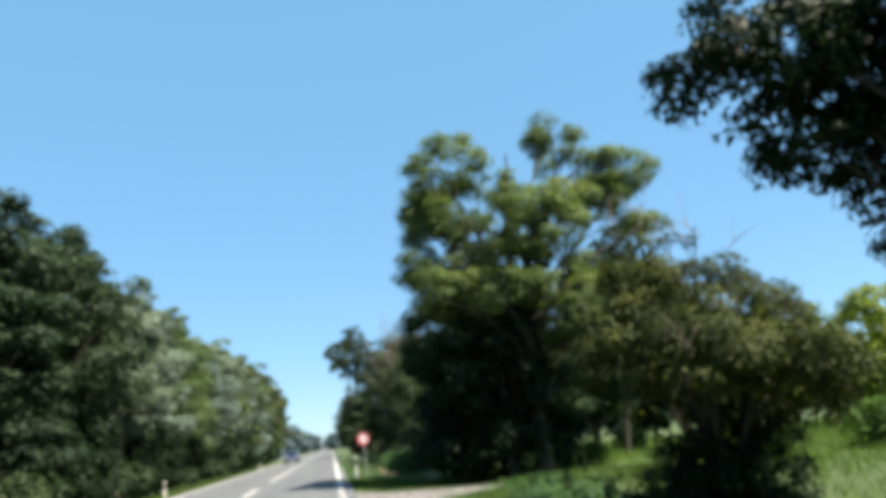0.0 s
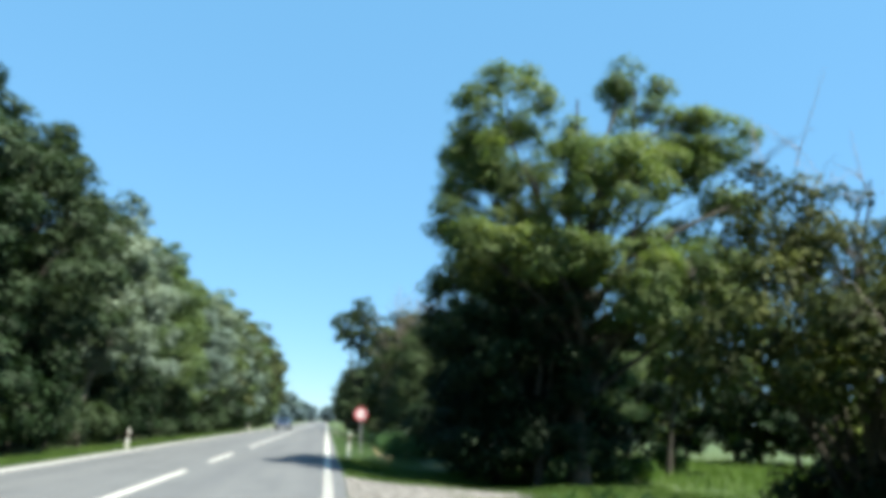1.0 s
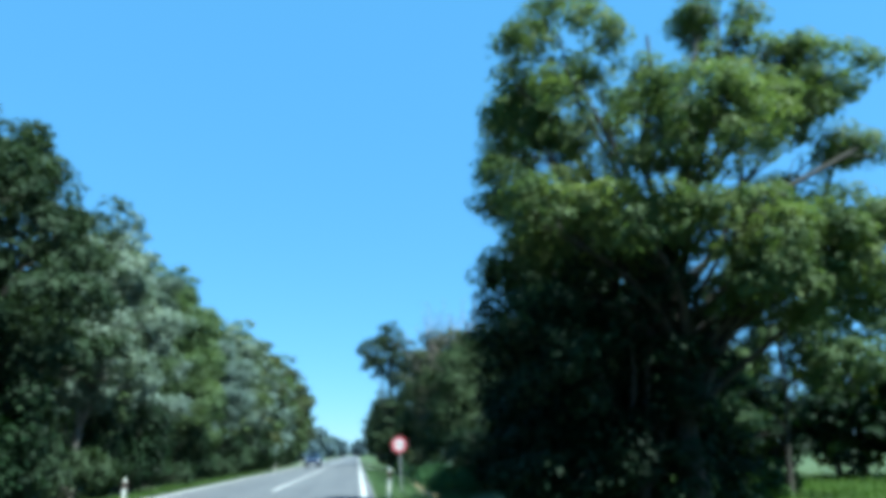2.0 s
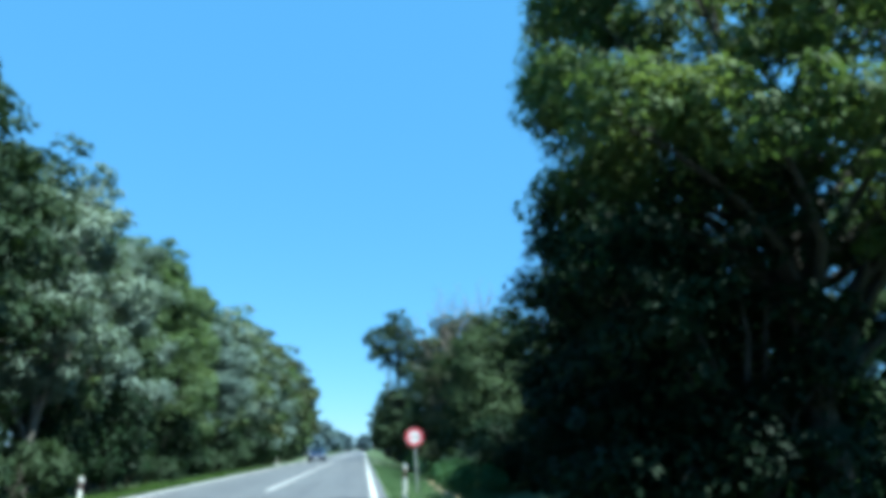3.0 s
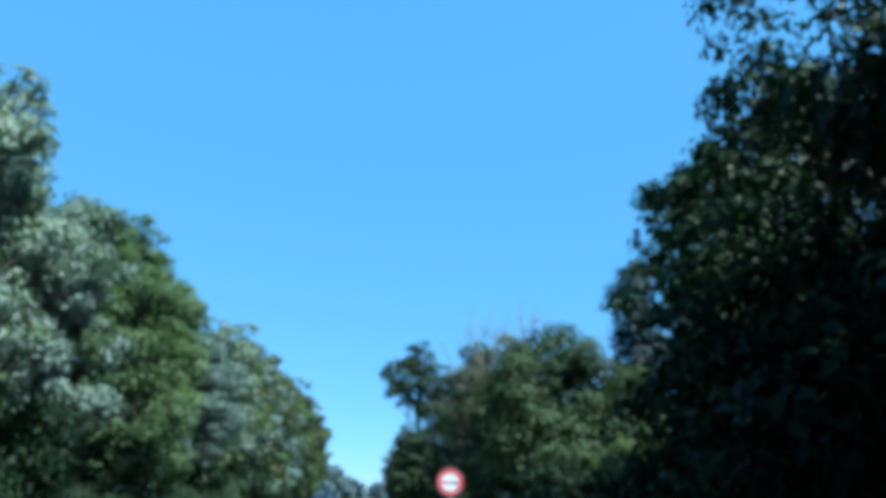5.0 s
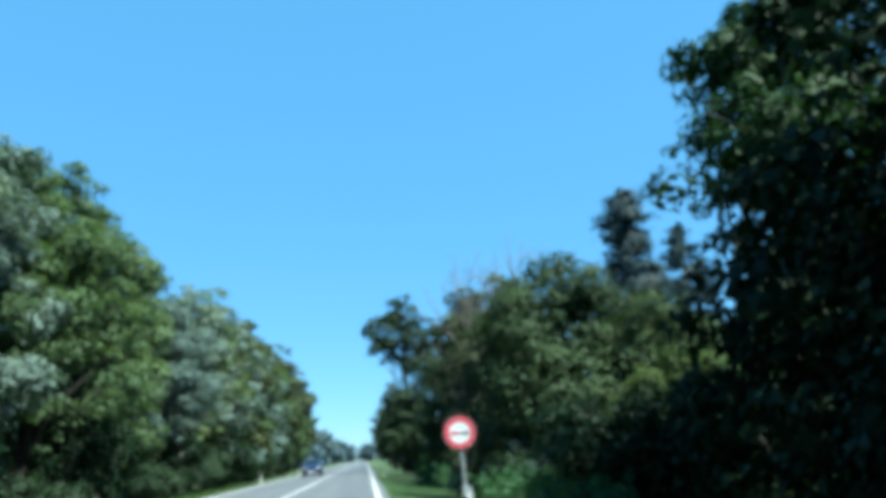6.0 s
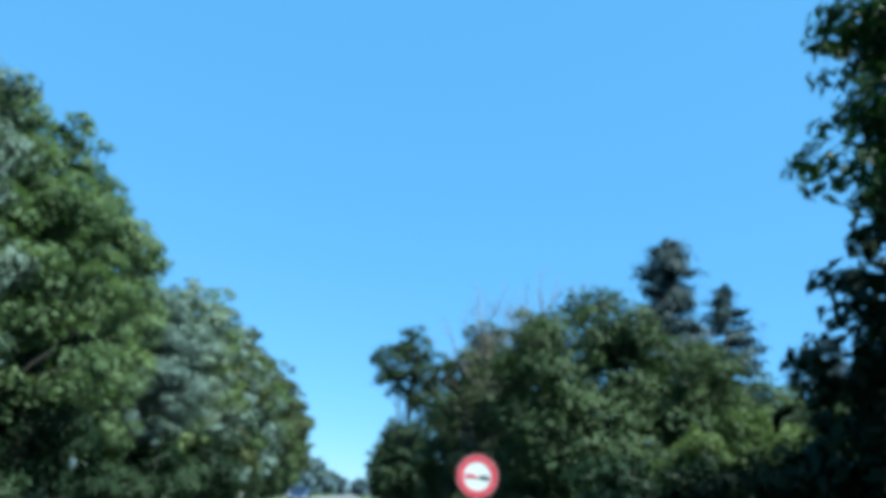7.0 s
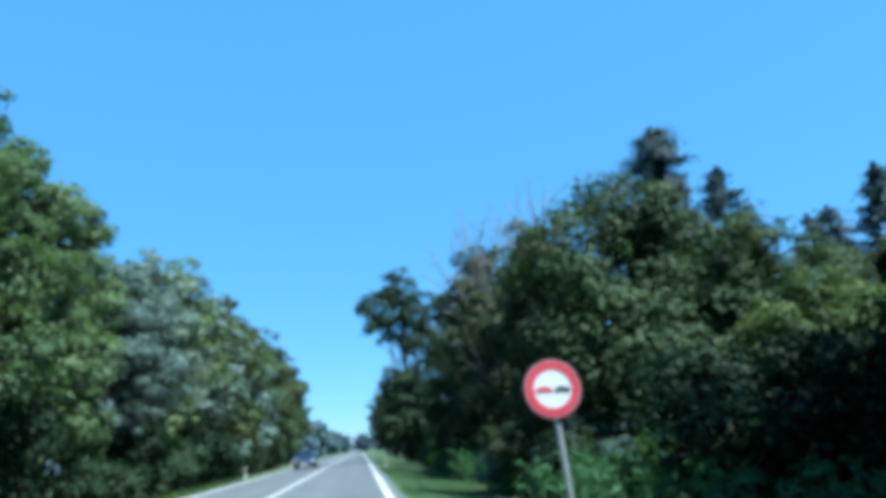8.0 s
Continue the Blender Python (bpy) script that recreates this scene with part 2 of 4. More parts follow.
LENS_CLEAR = plain("headlight_glass", (0.8, 0.82, 0.84), 0.1, 0.3, 0.05)
PLASTIC = plain("black_plastic", (0.025, 0.025, 0.027), 0.6)


# ---- building helpers ----
def place(ob, parent=None, label="", mat=None):
    if mat:
        ob.data.materials.append(mat)
    if parent:
        ob.parent = parent
    return tagged(ob, label)


def part(name, bm, mat, parent=None, label="", smooth=False):
    me = bpy.data.meshes.new(name)
    if smooth:
        for f in bm.faces:
            f.smooth = True
    bm.to_mesh(me)
    bm.free()
    return place(new(name, me), parent, label, mat)


def array_part(name, verts, faces, mat, parent=None, label="", smooth=False):
    """A mesh object from numpy arrays; faces all have one number of corners."""
    me = bpy.data.meshes.new(name)
    n, k = faces.shape
    me.vertices.add(len(verts))
    me.vertices.foreach_set("co", np.ascontiguousarray(verts, dtype=np.float32).ravel())
    me.loops.add(n * k)
    me.loops.foreach_set("vertex_index", np.ascontiguousarray(faces, dtype=np.int32).ravel())
    me.polygons.add(n)
    me.polygons.foreach_set("loop_start", np.arange(0, n * k, k, dtype=np.int32))
    if smooth:
        me.polygons.foreach_set("use_smooth", np.ones(n, dtype=bool))
    me.update(calc_edges=True)
    return place(new(name, me), parent, label, mat)


def unit(v):
    return v / np.maximum(np.linalg.norm(v, axis=1, keepdims=True), 1e-9)


def leaves(rng, centres, outward, length, width, droop=0.25, up=0.45, wild=0.3):
    """Rhombic leaves, folded along the midrib, that lie like scales on their spray: verts and quads."""
    n = len(centres)
    nrm = unit(outward + rng.normal(size=(n, 3)) * wild + np.array([0, 0, up]))
    way = rng.normal(size=(n, 3)) + outward * 0.5 - np.array([0, 0, droop])
    way = unit(way - nrm * (way * nrm).sum(1, keepdims=True))
    side = np.cross(nrm, way)
    size = rng.uniform(0.6, 1.35, (n, 1))
    L, W = length * size, width * size
    base = centres - way * L / 2
    tip = centres + way * L / 2 - nrm * L * 0.12
    a = centres + side * W / 2 + nrm * W * 0.18
    b = centres - side * W / 2 + nrm * W * 0.18
    v = np.stack([base, a, tip, b], 1).reshape(-1, 3)
    return v, np.arange(4 * n).reshape(-1, 4)


def sprays(rng, lobes, puffs, per, size, core=0.16):
    """Leaf centres in rounded sprays that sit on the lobes' outer shells, a few deeper in: centres and outward ways."""
    lob = np.array(lobes, dtype=float)
    area = (lob[:, 3] * lob[:, 5]) + lob[:, 3] * lob[:, 4]
    lob = lob[rng.choice(len(lob), puffs, p=area / area.sum())]
    d = unit(rng.normal(size=(puffs, 3)))
    r = np.where(rng.uniform(size=(puffs, 1)) < core, rng.uniform(0.2, 0.7, (puffs, 1)), rng.uniform(0.78, 1.02, (puffs, 1)))
    own = size * rng.uniform(0.5, 1.35, (puffs, 1))
    stray = (rng.uniform(size=(puffs, 1)) < 0.1) & (d[:, 2:] < 0.7)  # small branch ends that stick out and break the outline
    r, own = np.where(stray, 1.0, r), np.where(stray, own * 0.55, own)
    c = lob[:, :3] + d * np.maximum(lob[:, 3:6] - own * 0.3, lob[:, 3:6] * 0.5) * r + np.where(stray, d * own * rng.uniform(0.2, 0.9, (puffs, 1)), 0)
    k = np.repeat(np.arange(puffs), np.maximum(6, (per * (own[:, 0] / size) ** 2).astype(int)))
    u = unit(rng.normal(size=(len(k), 3)) + d[k] * 0.55 + np.array([0, 0, 0.4]))
    p = c[k] + u * own[k] * rng.uniform(0.1, 1, (len(k), 1)) ** 0.45 * np.array([1.1, 1.1, 0.75])
    p += rng.normal(size=p.shape) * 0.04 * size
    return p, unit(u + d[k] * 0.3)


def tube(path, radii, sides=8):
    """A tapered, slightly knotty tube along a line of points."""
    path = np.array(path, dtype=float)
    radii = np.array(radii, dtype=float)
    n = len(path)
    tan = unit(np.gradient(path, axis=0))
    ref = np.where(np.abs(tan[:, :1]) < 0.9, np.array([[1.0, 0, 0]]), np.array([[0, 1.0, 0]]))
    u = unit(np.cross(tan, ref))
    w = np.cross(tan, u)
    ang = np.linspace(0, 2 * np.pi, sides, endpoint=False)
    wob = 1 + 0.07 * np.sin(np.arange(n)[:, None] * 1.7 + ang * 3)
    ring = path[:, None] + (u[:, None] * np.cos(ang)[None, :, None] + w[:, None] * np.sin(ang)[None, :, None]) * (radii[:, None] * wob)[..., None]
    v = np.vstack([ring.reshape(-1, 3), path[-1:] + tan[-1:] * radii[-1]])
    i = np.arange(sides)
    j = (i + 1) % sides
    f = [np.stack([k * sides + i, k * sides + j, (k + 1) * sides + j, (k + 1) * sides + i], 1) for k in range(n - 1)]
    top = len(v) - 1
    f.append(np.stack([(n - 1) * sides + i, (n - 1) * sides + j, np.full(sides, top), np.full(sides, top)], 1)[:0])
    return v, np.vstack(f)


def joined(pieces):
    vs, fs, base = [], [], 0
    for v, f in pieces:
        vs.append(v)
        fs.append(f + base)
        base += len(v)
    return np.vstack(vs), np.vstack(fs)


def bent(rng, a, b, n=6, sag=0.12):
    a, b = np.array(a, float), np.array(b, float)
    t = np.linspace(0, 1, n)[:, None]
    d = np.linalg.norm(b - a)
    mid = rng.normal(size=3) * sag * d + np.array([0, 0, 0.1 * d])
    return a + (b - a) * t + mid * (4 * t * (1 - t)) * 0.5 + rng.normal(size=(n, 3)) * 0.015 * d * np.sin(np.pi * t)


def tree(seed, lobes, leaf, label, puffs, per=70, spread=0.6, length=0.24, width=0.12, trunk=0.25, lean=(0, 0), bark=None,
         fork=0.35, category="tree", group="", name="tree", twigs=0, droop=0.25, core=0.2, twig=1.0):
    """A tree or shrub that stands at its origin: trunk, limbs that reach into the lobes (x, y, z, rx, ry, rz), and a crown of leaves."""
    rng = np.random.default_rng(seed)
    root = tagged(new(name), label, category, group)
    bark = bark or BARK
    top = max(l[2] for l in lobes)
    axis = [(lean[0] * h, lean[1] * h, top * h * 0.92 - (0.15 if h == 0 else 0)) for h in np.linspace(0, 1, 8)]
    axis = np.array(axis) + rng.normal(size=(8, 3)) * 0.025 * top * np.array([1, 1, 0]) * np.linspace(0, 1, 8)[:, None]
    radii = trunk * (1 - np.linspace(0, 1, 8) ** 0.8 * 0.88)
    radii[0] *= 1.35
    v, f = tube(axis, radii, 9)
    array_part("trunk", v, f, bark, root, "", True)
    for l in lobes:
        h = max(0.12, min(0.85, fork * l[2] / top + rng.uniform(-0.05, 0.08)))
        foot = np.array([np.interp(h, np.linspace(0, 1, 8), axis[:, i]) for i in range(3)])
        r0 = trunk * (1 - h ** 0.8 * 0.88) * 0.6
        path = bent(rng, foot, np.array(l[:3]) + np.array([0, 0, l[5] * 0.3]))
        pieces = [tube(path, np.linspace(r0, r0 * 0.25, 6), 5)]
        for _ in range(3):
            s = path[rng.integers(2, 6)]
            d = unit(rng.normal(size=(1, 3)) + np.array([[0, 0, 0.35]]))[0]
            end = np.array(l[:3]) + d * np.array(l[3:6]) * rng.uniform(0.75, 1.0)
            pieces.append(tube(bent(rng, s, end, 5), np.linspace(r0 * 0.35, 0.012, 5), 3))
        v, f = joined(pieces)
        array_part("limb", v, f, bark, root, "", True)
    p, out = sprays(rng, lobes, puffs, per, spread, core)
    keep = p[:, 2] > 0.02
    v, f = leaves(rng, p[keep], out[keep], length, width, droop)
    tagged(array_part("crown", v, f, leaf, root), kind="stuff")
    if twigs:
        pieces = []
        for _ in range(twigs):
            l = lobes[rng.integers(len(lobes))]
            d = unit(rng.normal(size=(1, 3)) * np.array([[0.8, 0.8, 0.3]]) + np.array([[0, 0, 1.0]]))[0]
            s = np.array(l[:3]) + d * np.array(l[3:6]) * 0.7
            end = s + d * np.array([1, 1, 1.3]) * rng.uniform(0.5, 1.2) * twig
            pieces.append(tube(bent(rng, s, end, 5, 0.06), np.linspace(0.02, 0.006, 5), 4))
            for _ in range(3):
                q = s + (end - s) * rng.uniform(0.4, 0.9)
                pieces.append(tube(bent(rng, q, q + rng.normal(size=3) * 0.3 + np.array([0, 0, 0.35]), 4, 0.05), np.linspace(0.01, 0.004, 4), 3))
        v, f = joined(pieces)
        tagged(array_part("bare_twig", v, f, TWIG, root, "bare grey dead twigs", True), kind="stuff")
    return root


def at(ob, x, y, z=0.0, turn=0.0, size=1.0, tall=1.0):
    ob.matrix_basis = pose(x, y, z, 0, 0, turn) @ Matrix.Diagonal((size, size, size * tall, 1))
    return ob


def again(ob, x, y, z=0.0, turn=0.0, size=1.0, tall=1.0):
    c = copy_thing(ob, Matrix())
    return at(c, x, y, z, turn, size, tall)


def tall_lobes(seed, height, radius, low, n=9):
    """Lobes of a full crown that reaches from low to height."""
    rng = np.random.default_rng(seed)
    out = []
    for i in range(n):
        t = (i + 0.5) / n
        z = low + (height - low) * (0.1 + 0.8 * t)
        w = radius * (math.sin(math.pi * min(0.97, 0.24 + 0.68 * t)) ** 0.7)
        a = i * 2.4 + rng.uniform(-0.4, 0.4)
        r = w * rng.uniform(0.45, 0.62)
        off = w - r
        s = (height - low) / n * rng.uniform(1.0, 1.4)
        out.append((math.cos(a) * off, math.sin(a) * off, z, r, r, max(s, r * 0.62)))
    out.append((0, 0, (low + height) / 2, radius * 0.55, radius * 0.55, (height - low) * 0.45))
    return out


# ---- ground and road ----
def ground_height(x, y):
    """Verges fall gently from the road; a shallow ditch beside it, filled at the gravel drive."""
    right = np.clip((x - 0.6) / 2.6, 0, 1)
    left = np.clip((-7.6 - x) / 1.8, 0, 1)
    drive = np.exp(-((y - 17.5) / 3.6) ** 4)
    dip = 0.28 * right * np.exp(-np.clip((x - 4.0) / 3.0, 0, 9) ** 2) * (1 - drive)
    rough = 0.03 * np.sin(x * 1.3 + y * 0.4) * np.sin(y * 0.9 - x * 0.2)
    hollow = 0.6 * np.exp(-((x - 7.8) / 3.0) ** 4) * np.exp(-((y - 9.2) / 6.4) ** 8)  # the ditch deepens under the plum tree
    return -0.05 - 0.06 * right - dip - hollow - 0.12 * left + rough * np.maximum(right, left)


def spread_coords(lo, hi, step, far_lo, far_hi):
    near = np.arange(lo, hi + step / 2, step)
    up = hi + np.cumsum(step * 1.25 ** np.arange(1, 60))
    down = lo - np.cumsum(step * 1.25 ** np.arange(1, 60))
    return np.concatenate([[far_lo], down[down > far_lo][::-1], near, up[up < far_hi], [far_hi]])


def grid_part(name, xs, ys, zf, mat, label="", parent=None):
    X, Y = np.meshgrid(xs, ys)
    v = np.stack([X, Y, zf(X, Y)], -1).reshape(-1, 3)
    nx = len(xs)
    i, j = np.meshgrid(np.arange(nx - 1), np.arange(len(ys) - 1))
    a = (j * nx + i).ravel()
    return array_part(name, v, np.stack([a, a + 1, a + nx + 1, a + nx], 1), mat, parent, label, True)


g = grid_part("ground", spread_coords(-16, 16, 0.4, -2600, 2600), spread_coords(-12, 70, 0.5, -2000, 3200), ground_height, MEADOW)
tagged(g, "summer meadow grass with dry yellowish patches", "grass", kind="structure")

bm = bmesh.new()
ys = [-80 + 4 * i for i in range(171)]
for y in ys:
    for x, z in ((-7.42, -0.12), (-7.36, -0.012), (-3.5, 0.0), (0.36, -0.012), (0.43, -0.12)):
        bm.verts.new((x + 0.03 * math.sin(y * 1.9 + x) * (z < -0.001), y, z))
bm.verts.ensure_lookup_table()
for r in range(len(ys) - 1):
    for c in range(4):
        k = r * 5 + c
        bm.faces.new([bm.verts[q] for q in (k, k + 1, k + 6, k + 5)])
road = tagged(part("road", bm, ASPHALT), "pale grey worn asphalt country road with two lanes", "road", kind="structure")


def stripe(x, y0, y1, w, name="road_marking", label="solid white painted edge line on the asphalt"):
    """A painted stripe with slightly ragged edges."""
    rng = random.Random(int(y0 * 13 + x * 7))
    n = max(2, min(120, int((y1 - y0) / 0.8)))
    bm = bmesh.new()
    rows = []
    for i in range(n + 1):
        y = y0 + (y1 - y0) * i / n
        rows.append([bm.verts.new((x + s * w / 2 + rng.uniform(-0.006, 0.006), y, -0.012 * min(1, abs(x + s * w / 2 + 3.5) / 3.86) + 0.005)) for s in (-1, 1)])
    for a, b in zip(rows, rows[1:]):
        bm.faces.new((a[0], a[1], b[1], b[0]))
    return tagged(part(name, bm, PAINT), label, "road marking", kind="structure")


stripe(-7.0, -80, 600, 0.22)
stripe(0.0, -80, 11.6, 0.2)
for i in range(11):
    stripe(0.0, 12.0 + i * 1.0, 12.5 + i * 1.0, 0.2, label="short white dash across the drive's mouth")
stripe(0.0, 23.0, 600, 0.2)
for y0, y1 in ((-41, -31), (-23, -13), (-5, 5), (11.6, 21.6), (25.3, 30.6)):
    stripe(-3.5, y0, y1, 0.18, label="long white centre dash on the asphalt")
stripe(-3.5, 36.8, 600, 0.18, label="solid white centre line on the asphalt")


def patch(name, outline, z, mat, label, category, n=90, jag=0.12, seed=3):
    """A thin, ragged-edged sheet that follows the ground, from a closed outline of few corners."""
    rng = random.Random(seed)
    pts = []
    m = len(outline)
    for i in range(m):
        (xa, ya), (xb, yb) = outline[i], outline[(i + 1) % m]
        k = max(2, n // m)
        for q in range(k):
            t = q / k
            pts.append((xa + (xb - xa) * t + rng.uniform(-jag, jag), ya + (yb - ya) * t + rng.uniform(-jag, jag)))
    cx, cy = sum(p[0] for p in pts) / len(pts), sum(p[1] for p in pts) / len(pts)
    bm = bmesh.new()
    rings = []
    for s in (1.0, 0.97, 0.8, 0.55, 0.3):
        ring = []
        for x, y in pts:
            X, Y = cx + (x - cx) * s, cy + (y - cy) * s
            ring.append(bm.verts.new((X, Y, float(ground_height(np.float64(X), np.float64(Y))) + (z if s < 1 else -0.03) + (rng.uniform(-0.006, 0.006) if s < 0.99 else 0))))
        rings.append(ring)
    for a, b in zip(rings, rings[1:]):
        for i in range(len(a)):
            j = (i + 1) % len(a)
            bm.faces.new((a[i], a[j], b[j], b[i]))
    bm.faces.new(rings[-1])
    return tagged(part(name, bm, mat, smooth=True), label, category, kind="structure")


def drive_low(x):
    """The drive's nearer edge: it flares towards the road."""
    return 18.3 - 6.4 * np.exp(-np.clip(x - 0.4, 0, 99) / 1.9) + 0.05 * x


def drive_high(x):
    return 19.9 + 1.6 * np.exp(-np.clip(x - 0.4, 0, 99) / 1.6) + 0.05 * x


xs, rows = np.linspace(0.4, 6.4, 90), []
rng = np.random.default_rng(2)
for x in xs:
    lo, hi = drive_low(x) + rng.uniform(-0.1, 0.1), drive_high(x) + rng.uniform(-0.1, 0.1)
    thin = 1 - 0.93 * max(0, (x - 1.6) / 4.8) ** 0.9  # it narrows to a point where the grass takes over
    lo, hi = lo * 0.3 + hi * 0.7 - (hi - lo) * 0.7 * thin, lo * 0.3 + hi * 0.7 + (hi - lo) * 0.3 * thin
    y = np.concatenate([[lo - 0.15], np.linspace(lo, hi, 9), [hi + 0.15]])
    z = ground_height(np.full(11, x), y) + 0.035 - 0.03 * np.exp(-((np.linspace(-1, 1, 11)) / 0.16) ** 2) * (x > 4) + rng.uniform(-0.008, 0.008, 11)
    z[[0, -1]] -= 0.09
    rows.append(np.stack([np.full(11, x), y, z], 1))
v = np.vstack(rows)
a = (np.arange(89)[:, None] * 11 + np.arange(10)[None]).ravel()
tagged(array_part("gravel_drive", v, np.stack([a, a + 11, a + 12, a + 1], 1), GRAVEL, None, "", True), "pale grey gravel drive that joins the road", "gravel", kind="structure")
patch("bare_soil", [(2.6, 12.5), (3.2, 12.6), (3.4, 13.4), (3.0, 13.7), (2.55, 13.2)], 0.03, SOIL, "bare orange-brown soil patch in the grass", "soil", 40, 0.08)

rng = np.random.default_rng(5)
n = 2600
sx, sy = rng.uniform(0.45, 4.4, n), rng.uniform(12.2, 21.0, n)
ok = (sy > drive_low(sx)) & (sy < drive_high(sx))
sx, sy = sx[ok], sy[ok]
m = len(sx)
c = np.stack([sx, sy, ground_height(sx, sy) + 0.04], 1)
size = rng.uniform(0.012, 0.04, (m, 1, 1))
octa = np.array([[1, 0, 0], [-1, 0, 0], [0, 1, 0], [0, -1, 0], [0, 0, 0.7], [0, 0, -0.7]])
v = c[:, None] + octa[None] * size * rng.uniform(0.6, 1.3, (m, 6, 1))
tri = np.array([[0, 2, 4], [2, 1, 4], [1, 3, 4], [3, 0, 4], [2, 0, 5], [1, 2, 5], [3, 1, 5], [0, 3, 5]])
tagged(array_part("gravel_stones", v.reshape(-1, 3), (np.arange(m)[:, None, None] * 6 + tri[None]).reshape(-1, 3), GRAVEL),
       "loose pale gravel stones on the drive", "gravel", kind="stuff")


# ---- trees left of the road ----
LEFT = "trees beside the road"
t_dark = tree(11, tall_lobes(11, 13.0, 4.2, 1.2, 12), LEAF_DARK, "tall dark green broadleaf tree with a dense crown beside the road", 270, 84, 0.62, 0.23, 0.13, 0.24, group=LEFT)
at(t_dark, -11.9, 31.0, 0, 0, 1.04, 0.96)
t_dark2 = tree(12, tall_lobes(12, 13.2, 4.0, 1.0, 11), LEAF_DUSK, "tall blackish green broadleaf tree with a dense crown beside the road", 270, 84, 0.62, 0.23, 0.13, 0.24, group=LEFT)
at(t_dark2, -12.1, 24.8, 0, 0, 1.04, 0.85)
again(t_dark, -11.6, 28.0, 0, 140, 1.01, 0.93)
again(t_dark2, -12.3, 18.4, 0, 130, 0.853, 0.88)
t_yel = tree(13, tall_lobes(13, 13.2, 3.9, 1.0, 11), LEAF_OLIVE, "tall olive-yellow broadleaf tree in late summer leaf beside the road", 270, 84, 0.6, 0.23, 0.13, 0.24, group=LEFT)
at(t_yel, -12.1, 54.0, 0, 0, 1.04, 0.94)
again(t_yel, -11.3, 48.0, 0, 75, 0.967, 0.96)
again(t_yel, -11.1, 11.4, 0, 200, 0.884)
t_pale = tree(14, tall_lobes(14, 13.2, 3.1, 1.5, 10), LEAF_PALE, "slender pale green poplar with upright sprays beside the road", 260, 80, 0.5, 0.2, 0.11, 0.2, group=LEFT, bark=BARK_PALE, twigs=12)
at(t_pale, -12.3, 38.6, 0, 0, 1.04, 0.87)
again(t_pale, -12.6, 58.6, 0, 80, 1.0)
again(t_pale, -13.2, 66, 0, 250, 0.95)
again(t_yel, -11.5, 44.6, 0, 160, 0.92, 0.96)
t_grey = tree(15, tall_lobes(15, 10.4, 3.3, 2.2, 10), LEAF_SILVER, "silver-leaved willow with grey-green drooping sprays beside the road", 280, 78, 0.5, 0.23, 0.095, 0.18, group=LEFT, bark=BARK_PALE, droop=0.8)
at(t_grey, -11, 41.6, 0, 0, 1.04)
again(t_grey, -10.8, 35.9, 0, 200, 1.12)
again(t_grey, -11.1, 67.0, 0, 110, 1.2)
again(t_grey, -10.9, 61.8, 0, 250, 1.02)
t_mid = tree(16, tall_lobes(16, 12.6, 3.8, 0.8, 10), LEAF_BROWN, "tall brownish green broadleaf tree beside the road", 180, 36, 0.75, 0.44, 0.25, 0.22, group=LEFT)
t_mid_olive = tree(18, tall_lobes(18, 13.0, 3.8, 0.8, 10), LEAF_OLIVE, "tall olive green broadleaf tree beside the road", 180, 36, 0.75, 0.44, 0.25, 0.22, group=LEFT)
t_mid_grey = tree(19, tall_lobes(19, 11.0, 3.2, 0.8, 9), LEAF_SILVER, "grey-green willow beside the road", 170, 36, 0.65, 0.4, 0.2, 0.2, group=LEFT, droop=0.7)
at(t_mid, -11.85, 84.0, 0, 0, 1.13)
at(t_mid_olive, -12.45, 128.0, 0, 10, 1.21)
at(t_mid_grey, -10.75, 77.5, 0, 20, 1.17)
again(t_mid, -12.05, 101.0, 0, 50, 1.21)
again(t_mid, -11.85, 119.0, 0, 150, 1.3)
again(t_mid, -12.15, 137.0, 0, 250, 1.24)
again(t_mid_olive, -12.25, 74.5, 0, 190, 1.08)
again(t_mid_olive, -12.65, 92.0, 0, 40, 1.19)
again(t_mid_grey, -10.65, 94.0, 0, 300, 1.08)
again(t_mid_olive, -12.65, 110.5, 0, 200, 1.21)
again(t_mid_olive, -12.65, 146.0, 0, 100, 1.24)

# a second, plainer row behind closes the wood; its leaf colour holds the shade
t_back = tree(17, tall_lobes(17, 11.0, 4.4, 0.3, 9), LEAF_DEEP_SHADE, "broadleaf tree deep in the roadside wood, shade in its colour", 90, 26, 0.95, 0.68, 0.42, 0.25, group="trees of the wood")
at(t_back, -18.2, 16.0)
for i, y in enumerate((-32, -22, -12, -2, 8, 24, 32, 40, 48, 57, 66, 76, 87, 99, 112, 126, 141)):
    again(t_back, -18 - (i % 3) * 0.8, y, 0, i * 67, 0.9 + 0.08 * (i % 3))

for i, (x, y) in enumerate(((-12.4, 3.0), (-12.0, -6.0), (-12.6, -15.0), (-12.2, -25.0), (13.5, -6.0), (12.5, -16.0), (14.0, -27.0))):
    again(t_back, x, y, 0, i * 97, 1.02)

SHRUBS = "roadside shrubs"
s_low = tree(21, [(0, 0, 0.8, 1.3, 1.3, 0.8), (0.8, 0.4, 0.7, 0.8, 0.8, 0.6), (-0.7, 0.3, 1.2, 0.8, 0.8, 0.7), (0.1, -0.8, 0.6, 0.9, 0.8, 0.6)], LEAF_DARK,
             "dense dark green shrub at the wood's edge", 60, 32, 0.38, 0.2, 0.11, 0.06, category="shrub", group=SHRUBS, name="shrub", fork=0.1)
at(s_low, -10.2, 22.5)
